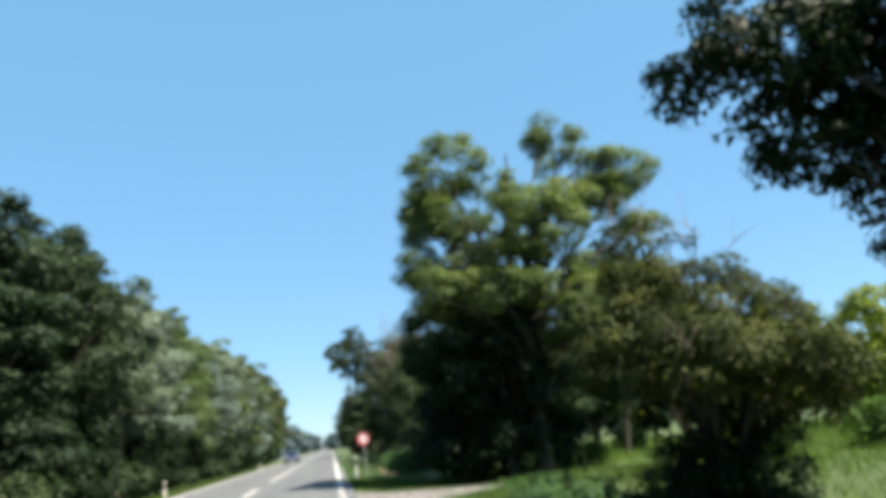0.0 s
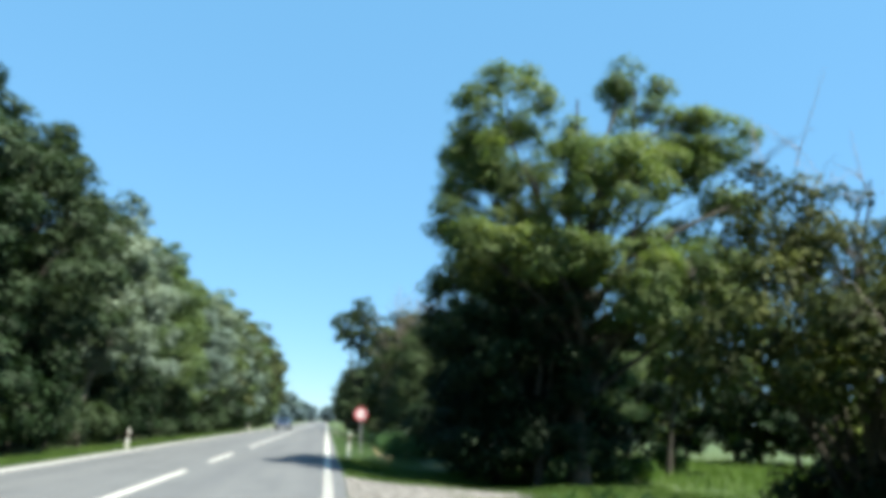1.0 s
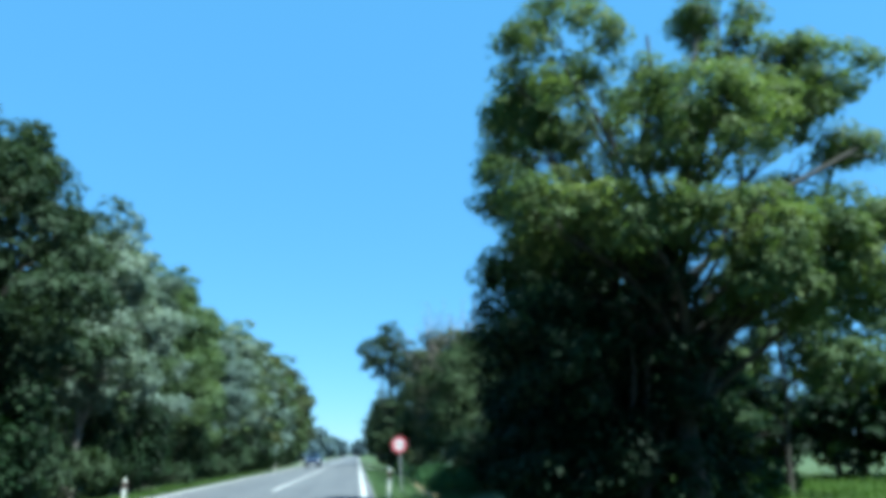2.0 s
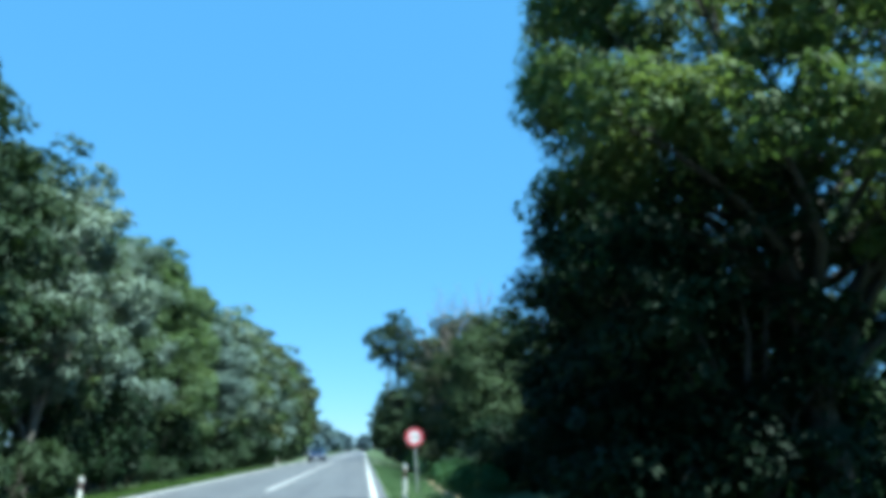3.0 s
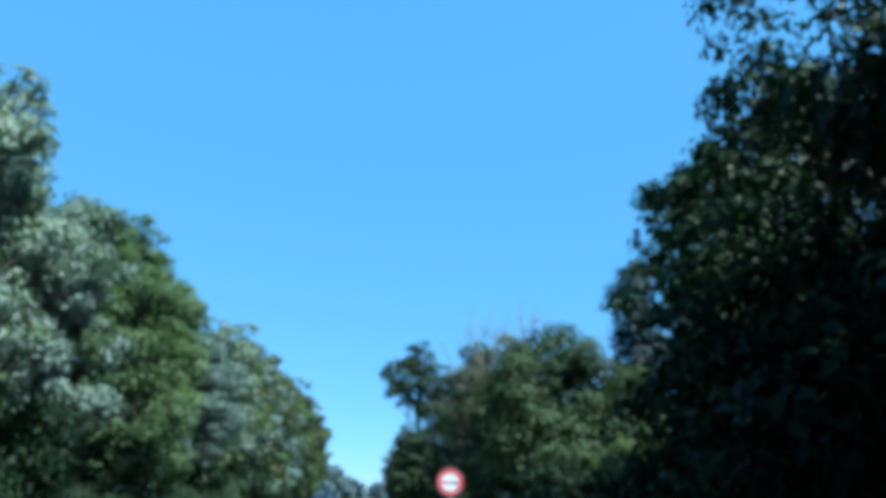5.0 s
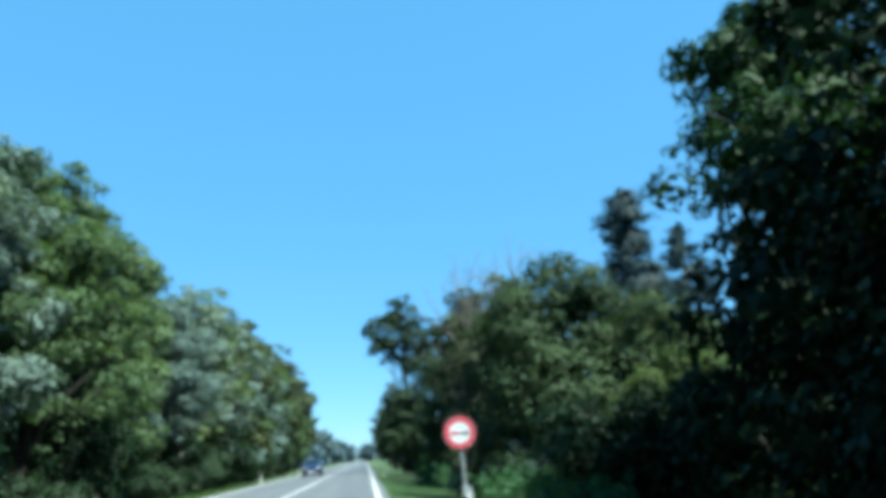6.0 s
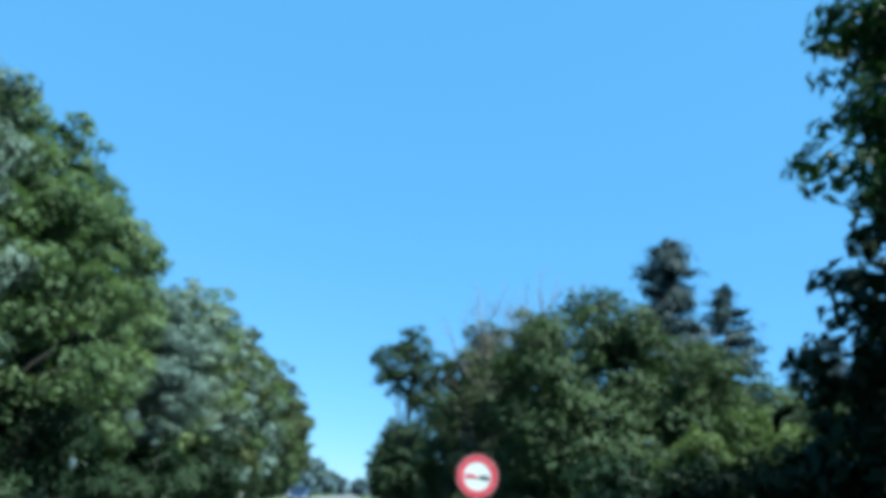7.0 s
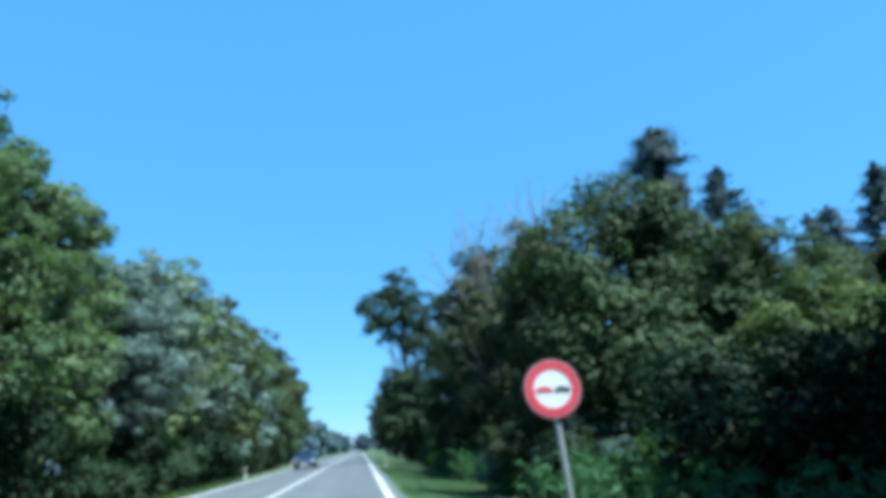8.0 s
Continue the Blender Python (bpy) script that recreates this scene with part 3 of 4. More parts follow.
for x, y, s in ((-11.4, 30.4, 1.25), (-12.2, 33.4, 1.3), (-13.6, 32.2, 1.6), (-14.2, 35.0, 1.6)):
    again(s_low, x, y, 0, x * 77, s, 1.3)
s_green = tree(22, [(0, 0, 0.7, 1.1, 1.2, 0.7), (0.6, -0.5, 0.6, 0.8, 0.7, 0.55), (-0.6, 0.5, 1.1, 0.7, 0.8, 0.6)], LEAF_FRESH,
               "bright green leafy shrub at the wood's edge", 56, 32, 0.34, 0.19, 0.11, 0.05, category="shrub", group=SHRUBS, name="shrub", fork=0.1)
at(s_green, 9.3, 25.0, -0.2, 0, 0.75)
# near-black shrub: paints shade at the foot of the trees
s_shade = tree(24, [(0, 0, 1.5, 1.4, 1.4, 1.4), (0.9, -0.4, 1.1, 1.0, 1.0, 1.0), (-0.9, 0.2, 1.2, 1.0, 1.0, 1.1), (0.1, 0.3, 2.6, 1.0, 1.0, 0.8)], LEAF_DEEP_SHADE,
              "tall dense shrub with the wood's shade in its leaf colour", 88, 30, 0.44, 0.19, 0.12, 0.07, category="shrub", group=SHRUBS, name="shrub", fork=0.1)
at(s_shade, 6.2, 25.2, -0.2)
s_grey = tree(23, [(0, 0, 1.3, 1.2, 1.3, 1.2), (0.6, -0.7, 0.9, 0.8, 0.8, 0.8), (-0.5, 0.6, 1.8, 0.8, 0.8, 0.9)], LEAF_SILVER,
              "grey-green willow shrub at the wood's edge", 66, 32, 0.38, 0.21, 0.09, 0.06, category="shrub", group=SHRUBS, name="shrub", fork=0.1, droop=0.6)
at(s_grey, -10.6, 84.0)
# near-black shrubs are mixed in as dark gaps between the trees
rs = random.Random(8)
for i in range(34):
    y = 9 + i * 3.1 + rs.uniform(-0.8, 0.8)
    again((s_low, s_shade, s_low if i > 15 else s_shade, s_low)[i % 4], -10.1 + rs.uniform(-0.5, 0.3), y, -0.05, rs.uniform(0, 360), rs.uniform(0.8, 1.35), rs.uniform(0.9, 1.5))

# ---- trees right of the road ----
WOOD = "trees between road and meadow"
# the rear lobes (y 2.2 to 4.0) are hidden, added to lengthen the road shadow
big = [(-2.35, 0.1, 11.5, 1.7, 1.6, 1.25), (-3.6, 0.2, 10.2, 0.85, 0.95, 0.95), (-3.0, 0.3, 9.4, 0.7, 0.8, 0.5), (-2.0, 0.0, 8.8, 0.7, 0.8, 0.9), (0.25, -1.6, 8.6, 2.1, 1.8, 1.25), (1.4, -0.6, 9.5, 1.8, 1.5, 1.1),
       (-0.5, 0.2, 10.5, 0.95, 1.0, 0.75), (2.0, 0.2, 13.1, 0.7, 0.75, 0.7), (1.4, 0.2, 12.5, 0.55, 0.6, 0.5), (3.0, 0.1, 12.6, 0.45, 0.5, 0.4), (2.4, 0.1, 11.4, 1.1, 1.0, 0.6),
       (4.9, 0.0, 11.0, 1.25, 1.2, 1.05), (3.85, 0.0, 11.3, 0.8, 0.8, 0.7), (3.4, -0.2, 10.3, 0.9, 1.0, 0.7), (5.0, 0.0, 8.9, 1.2, 0.9, 0.5), (6.4, 0.0, 9.0, 0.35, 0.4, 0.5), (2.4, 0.2, 7.1, 0.9, 0.9, 0.75), (3.9, 0.1, 8.1, 0.75, 0.8, 0.9),
       (-3.7, 0.2, 7.6, 1.0, 1.1, 0.8), (-2.5, 0.1, 7.5, 1.2, 1.1, 0.85), (-1.1, -0.6, 7.7, 0.9, 1.0, 0.7), (-3.0, 0.0, 8.5, 0.9, 1.0, 0.6), (-3.35, -1.2, 6.3, 1.1, 1.1, 0.75), (-1.7, -2.0, 6.2, 1.2, 1.0, 0.8), (-3.9, 0.2, 5.5, 0.8, 0.9, 0.75), (-2.2, 0.2, 6.3, 1.4, 1.3, 1.0), (-0.4, -0.2, 6.3, 1.4, 1.4, 1.0), (0.8, -2.2, 6.0, 1.4, 1.1, 0.75), (1.4, -1.4, 4.8, 1.3, 1.1, 1.0), (-3.2, 2.2, 10.6, 0.9, 1.0, 0.8), (-2.4, 3.0, 11.0, 1.0, 1.1, 0.8), (-3.0, 4.0, 10.2, 0.9, 1.1, 0.8), (-2.7, -1.8, 9.3, 0.8, 0.8, 0.6),
       (2.4, -1.5, 5.7, 1.6, 1.1, 0.9), (3.9, -1.3, 5.4, 1.2, 1.0, 0.9), (4.5, -1.4, 6.4, 0.9, 0.9, 0.7), (3.2, -1.5, 6.4, 1.1, 0.9, 0.7), (3.0, -1.2, 4.5, 1.3, 0.9, 0.6), (4.3, 0.1, 9.9, 0.9, 0.9, 0.7)]
t_big = tree(31, big, LEAF_WALNUT, "tall spreading walnut tree with yellow-green lobes beside the drive", 600, 118, 0.52, 0.16, 0.09, 0.3, group=WOOD, fork=0.5, core=0.14)
at(t_big, 7.2, 23.0)
# the walnut's low lobes as an added thicket; near-black leaves paint their shade
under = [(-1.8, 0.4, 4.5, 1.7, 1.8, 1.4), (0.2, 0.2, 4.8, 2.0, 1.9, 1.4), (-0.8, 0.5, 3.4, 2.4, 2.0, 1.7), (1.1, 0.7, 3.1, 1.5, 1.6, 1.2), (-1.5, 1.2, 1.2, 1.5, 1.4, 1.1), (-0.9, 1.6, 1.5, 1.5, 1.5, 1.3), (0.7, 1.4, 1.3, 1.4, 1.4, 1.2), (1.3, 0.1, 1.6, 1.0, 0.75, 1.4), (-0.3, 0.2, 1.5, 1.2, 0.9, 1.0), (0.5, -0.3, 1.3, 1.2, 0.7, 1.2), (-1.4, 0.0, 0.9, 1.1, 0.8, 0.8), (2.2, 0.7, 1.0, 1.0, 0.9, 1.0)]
t_under_shade = tree(44, under, LEAF_DEEP_SHADE, "near-black thicket that paints shade under the walnut tree", 330, 86, 0.52, 0.17, 0.1, 0.14, group=WOOD, fork=0.1)
at(t_under_shade, 6.0, 23.0, -0.1)
t_elder = tree(46, [(-0.2, 0.1, 2.8, 0.6, 0.5, 0.35), (0.7, 0, 2.5, 0.8, 0.6, 0.4), (1.7, 0.1, 2.2, 0.7, 0.6, 0.4), (0.2, 0.2, 3.5, 0.8, 0.6, 0.4), (1.2, 0.2, 3.2, 0.7, 0.6, 0.35)], LEAF_PALE,
               "young elder with pale grey-green sprays in the walnut's shade", 100, 52, 0.3, 0.13, 0.07, 0.045, group=WOOD, fork=0.5, droop=0.6)
at(t_elder, 8.0, 24.8, -0.1)

cherry = [(0, 0, 4.0, 2.0, 2.0, 1.4), (-1.6, 0.2, 3.6, 1.3, 1.4, 1.1), (1.3, -0.2, 3.5, 1.3, 1.4, 1.1), (-0.6, -1.2, 3.3, 1.4, 1.2, 0.8), (0.7, 0.8, 4.8, 1.2, 1.2, 0.8), (-1.0, 0.4, 5.0, 0.8, 0.9, 0.75), (0.9, -1.3, 3.2, 1.4, 1.2, 0.8),
          (0.2, -2.1, 3.0, 1.3, 0.9, 0.6), (-1.2, -1.5, 2.9, 1.1, 0.9, 0.55), (1.9, -1.0, 2.7, 1.0, 1.1, 0.7), (2.2, 0.0, 2.4, 0.8, 1.1, 0.9), (-2.2, 0.6, 3.0, 0.7, 0.9, 0.6), (0.7, 0.9, 1.6, 1.3, 1.1, 1.2),
          (-1.5, 0.3, 5.7, 0.22, 0.22, 0.7), (-0.9, 0.1, 5.9, 0.2, 0.2, 0.65), (-0.2, 0.4, 5.7, 0.22, 0.22, 0.55), (0.5, 0.2, 5.8, 0.22, 0.22, 0.6), (1.2, 0.3, 5.4, 0.22, 0.22, 0.55)]
t_cherry = tree(32, cherry, LEAF_CHERRY, "low broad plum tree with brownish olive leaves beside the drive", 400, 92, 0.42, 0.12, 0.068, 0.14, group=WOOD, category="tree", fork=0.15, twigs=22, twig=0.32)
at(t_cherry, 7.75, 12.0, -0.72)

# its backlit darkness is put into the leaf colour
over = [(-1.29, 0.73, 4.23, 0.62, 0.78, 0.56), (-0.62, 0.56, 3.62, 0.67, 0.84, 0.5), (-0.28, 0.11, 4.35, 0.9, 1.01, 0.73), (0.22, 0.56, 3.28, 0.73, 0.84, 0.5), (0.5, -0.11, 3.67, 0.95, 1.01, 0.78), (0.17, 0.34, 5.02, 0.9, 0.9, 0.62), (0.34, 0.73, 2.78, 0.5, 0.62, 0.45), (0.67, 0.56, 3.06, 0.56, 0.62, 0.5), (0.11, 0.67, 3.95, 0.73, 0.73, 0.5), (-0.11, 0.56, 3.45, 0.5, 0.56, 0.45)]
t_over = tree(33, over, LEAF_DEEP_SHADE, "overhanging broadleaf tree with drooping branch ends, backlit shade in its colour", 460, 78, 0.22, 0.085, 0.045, 0.13, group=WOOD, fork=0.55, droop=0.7, core=0.35)
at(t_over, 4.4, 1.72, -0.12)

# the shade on this tree's road side is put into its leaf colour
wood_a = [(-3.1, -0.6, 4.5, 1.4, 1.6, 1.2), (-1.9, -0.4, 6.6, 1.7, 1.7, 1.5), (-1.2, 0.2, 8.4, 2.0, 2.0, 1.5), (0.6, 0.6, 7.0, 2.4, 2.4, 1.8), (-2.3, -0.4, 2.6, 2.0, 2.0, 1.7), (0.5, 0.2, 3.9, 2.3, 2.4, 1.8), (-2.5, 0.4, 1.1, 1.6, 2.0, 1.1), (-0.9, 0.4, 4.0, 1.8, 1.8, 1.6)]
t_wood = tree(34, wood_a, LEAF_DEEP_SHADE, "dense tree of the roadside wood, shade put into its leaves", 370, 78, 0.54, 0.17, 0.095, 0.26, group=WOOD)
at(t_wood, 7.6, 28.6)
wood_b = [(-3.3, -0.9, 8.0, 0.6, 0.7, 0.42), (-2.5, -0.8, 7.7, 0.9, 0.9, 0.6), (-1.6, -0.5, 8.8, 1.15, 1.2, 0.8), (-3.85, -1.9, 5.5, 1.35, 1.25, 0.78), (-2.7, -1.3, 6.3, 1.4, 1.4, 0.95), (-1.9, -0.2, 6.9, 1.3, 1.3, 0.9), (-1.7, -0.3, 7.9, 1.6, 1.6, 1.2), (-0.4, 0.2, 9.6, 1.7, 1.8, 1.3), (1.4, 0, 10.8, 1.8, 1.8, 1.3), (2.4, 0.4, 8.4, 2.0, 2.0, 1.7), (0.4, 0.2, 7.0, 2.0, 2.0, 1.3), (1.0, 0.2, 5.2, 1.7, 1.7, 1.3), (2.4, 0.2, 5.6, 1.9, 1.8, 1.6)]
t_woodb = tree(35, wood_b, LEAF_WOOD_LIT, "tall dark tree whose crown leans over the verge", 430, 92, 0.48, 0.17, 0.1, 0.26, group=WOOD, core=0.3)
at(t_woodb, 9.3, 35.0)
# the leaning tree's low lobes, split off; their shade is put into the leaves
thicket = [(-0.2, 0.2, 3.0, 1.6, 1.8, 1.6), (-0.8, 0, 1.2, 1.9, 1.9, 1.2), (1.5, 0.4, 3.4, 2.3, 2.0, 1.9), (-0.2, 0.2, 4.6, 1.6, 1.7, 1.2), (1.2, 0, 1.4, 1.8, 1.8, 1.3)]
t_low_shade = tree(45, thicket, LEAF_DEEP_SHADE, "near-black thicket that paints shade under the leaning tree", 240, 86, 0.48, 0.17, 0.1, 0.12, group=WOOD, core=0.3, fork=0.1)
at(t_low_shade, 9.2, 35.2)
for i, (x, y, s) in enumerate(((13.4, 33.8, 0.8), (12.6, 37.0, 0.62), (19.6, 40.0, 0.55), (22.0, 39.0, 0.6), (24.6, 37.5, 0.6))):
    again(t_back, x, y, 0, i * 80, s, 0.85)

# unseen tree, added only to shade the shrubs between it and the verge
again(t_back, 9.9, 38.2, 0, 200, 0.62, 1.35)

hump = [(-1.6, -0.6, 5.2, 1.6, 1.6, 1.3), (0, 0, 6.9, 1.7, 1.7, 1.2), (1.6, 0.2, 5.4, 1.6, 1.6, 1.2), (-0.6, -0.6, 3.2, 2.2, 2.2, 1.6), (1.2, -0.8, 3.0, 2.0, 2.0, 1.5), (-1.3, 0.4, 2.0, 1.7, 1.8, 1.4), (0.2, -0.8, 1.2, 2.4, 2.0, 1.1), (0.1, 0.3, 5.0, 1.8, 1.7, 1.7), (0.9, -0.3, 6.4, 1.2, 1.2, 0.9)]
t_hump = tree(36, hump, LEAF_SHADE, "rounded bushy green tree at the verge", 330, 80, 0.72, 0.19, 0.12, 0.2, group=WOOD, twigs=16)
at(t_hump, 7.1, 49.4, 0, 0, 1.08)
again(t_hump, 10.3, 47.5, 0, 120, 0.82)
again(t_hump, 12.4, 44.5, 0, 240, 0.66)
t_brown = tree(37, tall_lobes(37, 8.6, 3.0, 0.6, 9), LEAF_BROWN, "brownish thinning tree with bare twigs on top", 200, 50, 0.52, 0.26, 0.14, 0.2, group=WOOD, twigs=95, twig=1.5)
at(t_brown, 7.3, 60.0, 0, 0, 1.17, 1.1)
again(t_brown, 6.7, 67.0, 0, 100, 1.28, 1.12)
again(t_hump, 7.6, 74.0, 0, 200, 1.3)
again(t_dark2, 7.0, 82.0, 0, 30, 1.0)
dome = [(-2.4, 0, 13.2, 1.6, 1.6, 1.9), (-1.9, 0, 11.5, 1.6, 1.6, 1.2), (-0.9, 0, 13.6, 1.8, 1.8, 1.9), (0.0, 0, 15.0, 2.0, 2.0, 1.8), (1.6, 0, 12.6, 2.0, 2.0, 2.2), (-0.2, 0, 11.8, 2.2, 2.2, 1.6), (1.8, 0, 9.2, 1.9, 2.0, 2.0), (0.8, 0, 10.2, 1.3, 1.3, 1.3), (0.1, 0, 5.6, 2.6, 2.6, 2.6), (1.6, 0, 3.4, 2.8, 2.8, 2.8), (-0.6, 0, 2.6, 2.4, 2.4, 2.2)]
t_dome = tree(38, dome, LEAF_DARK, "tall oak with a rounded crown that reaches over the road", 330, 40, 0.75, 0.36, 0.22, 0.28, group=WOOD)
at(t_dome, 3.6, 93.0)
for i, (x, y, s) in enumerate(((5.2, 105.0, 0.72), (3.5, 117.0, 0.85), (3.7, 131.0, 0.8), (3.8, 146.0, 0.8), (4.0, 163.0, 0.8))):
    again(t_dark, x, y, 0, i * 90, s)
for i, (x, y, s) in enumerate(((11.0, 56.0, 0.7), (10.5, 64.0, 0.75), (10.0, 73.0, 0.8), (10.0, 84.0, 0.9), (9.6, 96.0, 0.9))):
    again(t_back, x, y, 0, i * 50, s)

rs = random.Random(9)
for i in range(30):
    y = 40.5 + i * 2.4 + rs.uniform(-0.6, 0.6)
    again(s_shade if i < 2 else (s_green, s_low, s_green, s_low)[i % 4] if i % 9 else s_grey, 4.9 + rs.uniform(-0.4, 0.7), y, -0.3, rs.uniform(0, 360), rs.uniform(0.6, 1.05), rs.uniform(0.8, 1.2))
s_olive = tree(26, [(0, 0, 2.0, 1.7, 1.6, 1.6), (1.1, 0.3, 2.9, 1.1, 1.1, 0.9), (-1.0, -0.2, 2.6, 1.1, 1.1, 0.9), (0.3, -0.9, 1.4, 1.5, 1.2, 1.2)], LEAF_HAZEL,
               "olive green hazel bush in sun at the wood's edge", 130, 70, 0.42, 0.16, 0.09, 0.06, category="shrub", group=SHRUBS, name="shrub", fork=0.15)
at(s_olive, 8.9, 44.2, -0.2, 0, 1.08)
for x, y, s in ((10.6, 43.8, 1.12), (12.4, 43.2, 1.1)):
    again(s_olive, x, y, -0.25, x * 50, s)
s_brown = tree(27, [(0, 0, 0.85, 0.75, 0.7, 0.7), (0.45, 0.1, 1.15, 0.5, 0.5, 0.4), (-0.4, -0.1, 0.95, 0.5, 0.5, 0.5)], LEAF_BROWN,
               "brownish olive bush on the verge behind the sign", 70, 44, 0.24, 0.11, 0.06, 0.04, category="shrub", group=SHRUBS, name="shrub", fork=0.15)
at(s_brown, 3.7, 49.0, -0.3, 0, 1.35)
for x, y, s in ((4.7, 48.2, 0.75), (3.6, 52.0, 0.6), (4.6, 45.4, 0.5)):
    again(s_grey, x, y, -0.3, x * 50, s)
# near-black shrubs that paint the shade along the wood's foot
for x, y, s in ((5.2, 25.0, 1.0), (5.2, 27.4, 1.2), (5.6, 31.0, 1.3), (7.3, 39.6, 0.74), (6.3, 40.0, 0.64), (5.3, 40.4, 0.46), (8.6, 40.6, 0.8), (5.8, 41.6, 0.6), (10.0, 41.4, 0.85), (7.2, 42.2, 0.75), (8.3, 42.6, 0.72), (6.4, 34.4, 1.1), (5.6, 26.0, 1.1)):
    again(s_shade, x, y, -0.25, x * 77, s, 1.2)
# more of them as painted shade under the plum tree
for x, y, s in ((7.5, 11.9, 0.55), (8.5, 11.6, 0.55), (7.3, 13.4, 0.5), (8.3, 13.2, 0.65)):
    again(s_shade, x, y, -0.85, x * 77, s, 1.1)
# added bushes whose near-black leaves paint the ditch's shade below the plum tree
s_ditch_shade = tree(25, [(0, 0, 0.3, 0.45, 0.42, 0.3), (0.3, 0.12, 0.22, 0.3, 0.3, 0.22), (-0.28, -0.1, 0.4, 0.28, 0.28, 0.24)], LEAF_DEEP_SHADE,
               "low near-black bush added to paint the ditch's shade", 34, 26, 0.15, 0.075, 0.042, 0.02, category="shrub", group="brambles in the ditch", name="shrub", fork=0.1)
at(s_ditch_shade, 5.9, 12.6, -0.7)
for x, y, s in ((6.4, 12.6, 0.2), (6.9, 12.2, 0.24), (7.4, 11.8, 0.26), (8.0, 11.5, 0.28), (7.0, 13.2, 0.24), (6.0, 13.4, 0.16), (8.6, 11.9, 0.24), (5.7, 12.9, 0.14), (7.8, 13.0, 0.24), (6.5, 11.7, 0.13), (6.9, 15.2, 0.17), (7.5, 15.0, 0.19), (8.2, 15.1, 0.2), (9.0, 14.9, 0.21), (9.8, 14.7, 0.22), (7.9, 14.3, 0.2), (8.8, 14.0, 0.22)):
    again(s_ditch_shade, x, y, -0.85, x * 77, s * 5.2, 0.9)
for x, y, s in ((16.5, 16.5, 1.2), (13.8, 30.5, 0.7)):
    again(s_green, x, y, -0.15, x * 33, s, 1.0)

# the thin tree and the bright trees across the meadow
t_thin = tree(39, [(0.5, 0, 6.8, 1.4, 1.4, 1.2), (2.4, 0.2, 7.2, 1.8, 1.6, 1.2), (3.3, 0.3, 5.4, 1.8, 1.6, 1.2), (0.4, -0.2, 4.7, 1.4, 1.3, 1.1), (2.2, 0, 3.8, 1.3, 1.3, 1.0), (-0.5, 0, 6.0, 1.2, 1.2, 1.0), (-1.5, -0.2, 3.7, 1.1, 1.0, 0.7)], LEAF_OLIVE,
              "young thin-stemmed olive green tree in the meadow", 300, 66, 0.5, 0.2, 0.11, 0.1, group=WOOD, fork=0.5, lean=(0.8, 0))
at(t_thin, 12.4, 27.8)
t_mead = tree(40, tall_lobes(40, 7.0, 3.4, 0.3, 9), LEAF_MEADOW, "bright yellow-green tree at the meadow's far edge", 110, 32, 0.75, 0.44, 0.25, 0.18, group="trees across the meadow")
at(t_mead, 27.0, 30.0)
for i, (x, y, s) in enumerate(((33, 27, 1.1), (24, 40, 1.0), (30, 41, 1.2), (37, 36, 1.2), (43, 29, 1.3), (20.5, 44, 0.9), (40, 20, 1.1), (42, 12, 1.1), (44, 2, 1.2))):
    again(t_mead, x, y, 0, i * 55, s)


def conifer(seed, height, radius, crown_base, label, shape, gap=0.42, boughs_each=7):
    """A conifer: straight trunk, whorls of drooping boughs with needle sprays."""
    rng = np.random.default_rng(seed)
    root = tagged(new("conifer"), label, "conifer", "conifers beyond the trees")
    v, f = tube([(0, 0, z) for z in np.linspace(-0.1, height * 0.97, 7)], np.linspace(0.26, 0.03, 7), 8)
    array_part("trunk", v, f, BARK, root, "", True)
    boughs, pts, outs = [], [], []
    z = crown_base
    while z < height - 0.2:
        t = (z - crown_base) / (height - crown_base)
        r = radius * shape(t)
        for k in range(boughs_each):
            a = rng.uniform(0, 2 * math.pi)
            L = r * rng.uniform(0.75, 1.12)
            way = np.array([math.cos(a), math.sin(a), -0.12 + 0.4 * t])
            end = np.array([0, 0, z]) + way * L
            boughs.append(tube(bent(rng, (0, 0, z), end, 4, 0.04), np.linspace(0.05, 0.012, 4), 4))
            n = int(26 * L) + 12
            s = rng.uniform(0.15, 1, (n, 1)) ** 0.7
            p = np.array([0, 0, z]) + way * L * s + rng.normal(size=(n, 3)) * np.array([0.24, 0.24, 0.12]) * (0.5 + 0.6 * s)
            pts.append(p)
            outs.append(np.tile(way, (n, 1)))
        z += gap
    s = rng.uniform(0, 1, (160, 1))
    pts.append(np.array([[0, 0, height - 1.4]]) + np.array([[0, 0, 1.4]]) * s + rng.normal(size=(160, 3)) * np.array([0.16, 0.16, 0.05]) * (1.05 - s))
    outs.append(np.tile(np.array([0, 0, 1.0]), (160, 1)))
    v, f = joined(boughs)
    tagged(array_part("bough", v, f, BARK, root, "", True), kind="stuff")
    v, f = leaves(rng, np.vstack(pts), unit(np.vstack(outs)), 0.46, 0.12, 0.3, 0.3)
    tagged(array_part("crown", v, f, NEEDLE, root), kind="stuff")
    return root


at(conifer(51, 17.9, 2.5, 3.0, "tall blue-green pine with a rounded narrow top", lambda t: 0.95 * (1 - t ** 5) ** 0.5 * (0.85 + 0.15 * math.sin(t * 17))), 16.8, 65.8)
sp = conifer(52, 15.9, 4.6, 1.5, "dark blue-green spruce with a pointed top", lambda t: (1 - t) ** 0.78 + 0.03, 0.62, 6)
at(sp, 21.2, 67.0)
again(sp, 18.8, 66.4, 0, 70, 0.82)
again(sp, 28.5, 68.0, 0, 40, 0.85)
again(sp, 25.6, 66.0, 0, 140, 0.78)
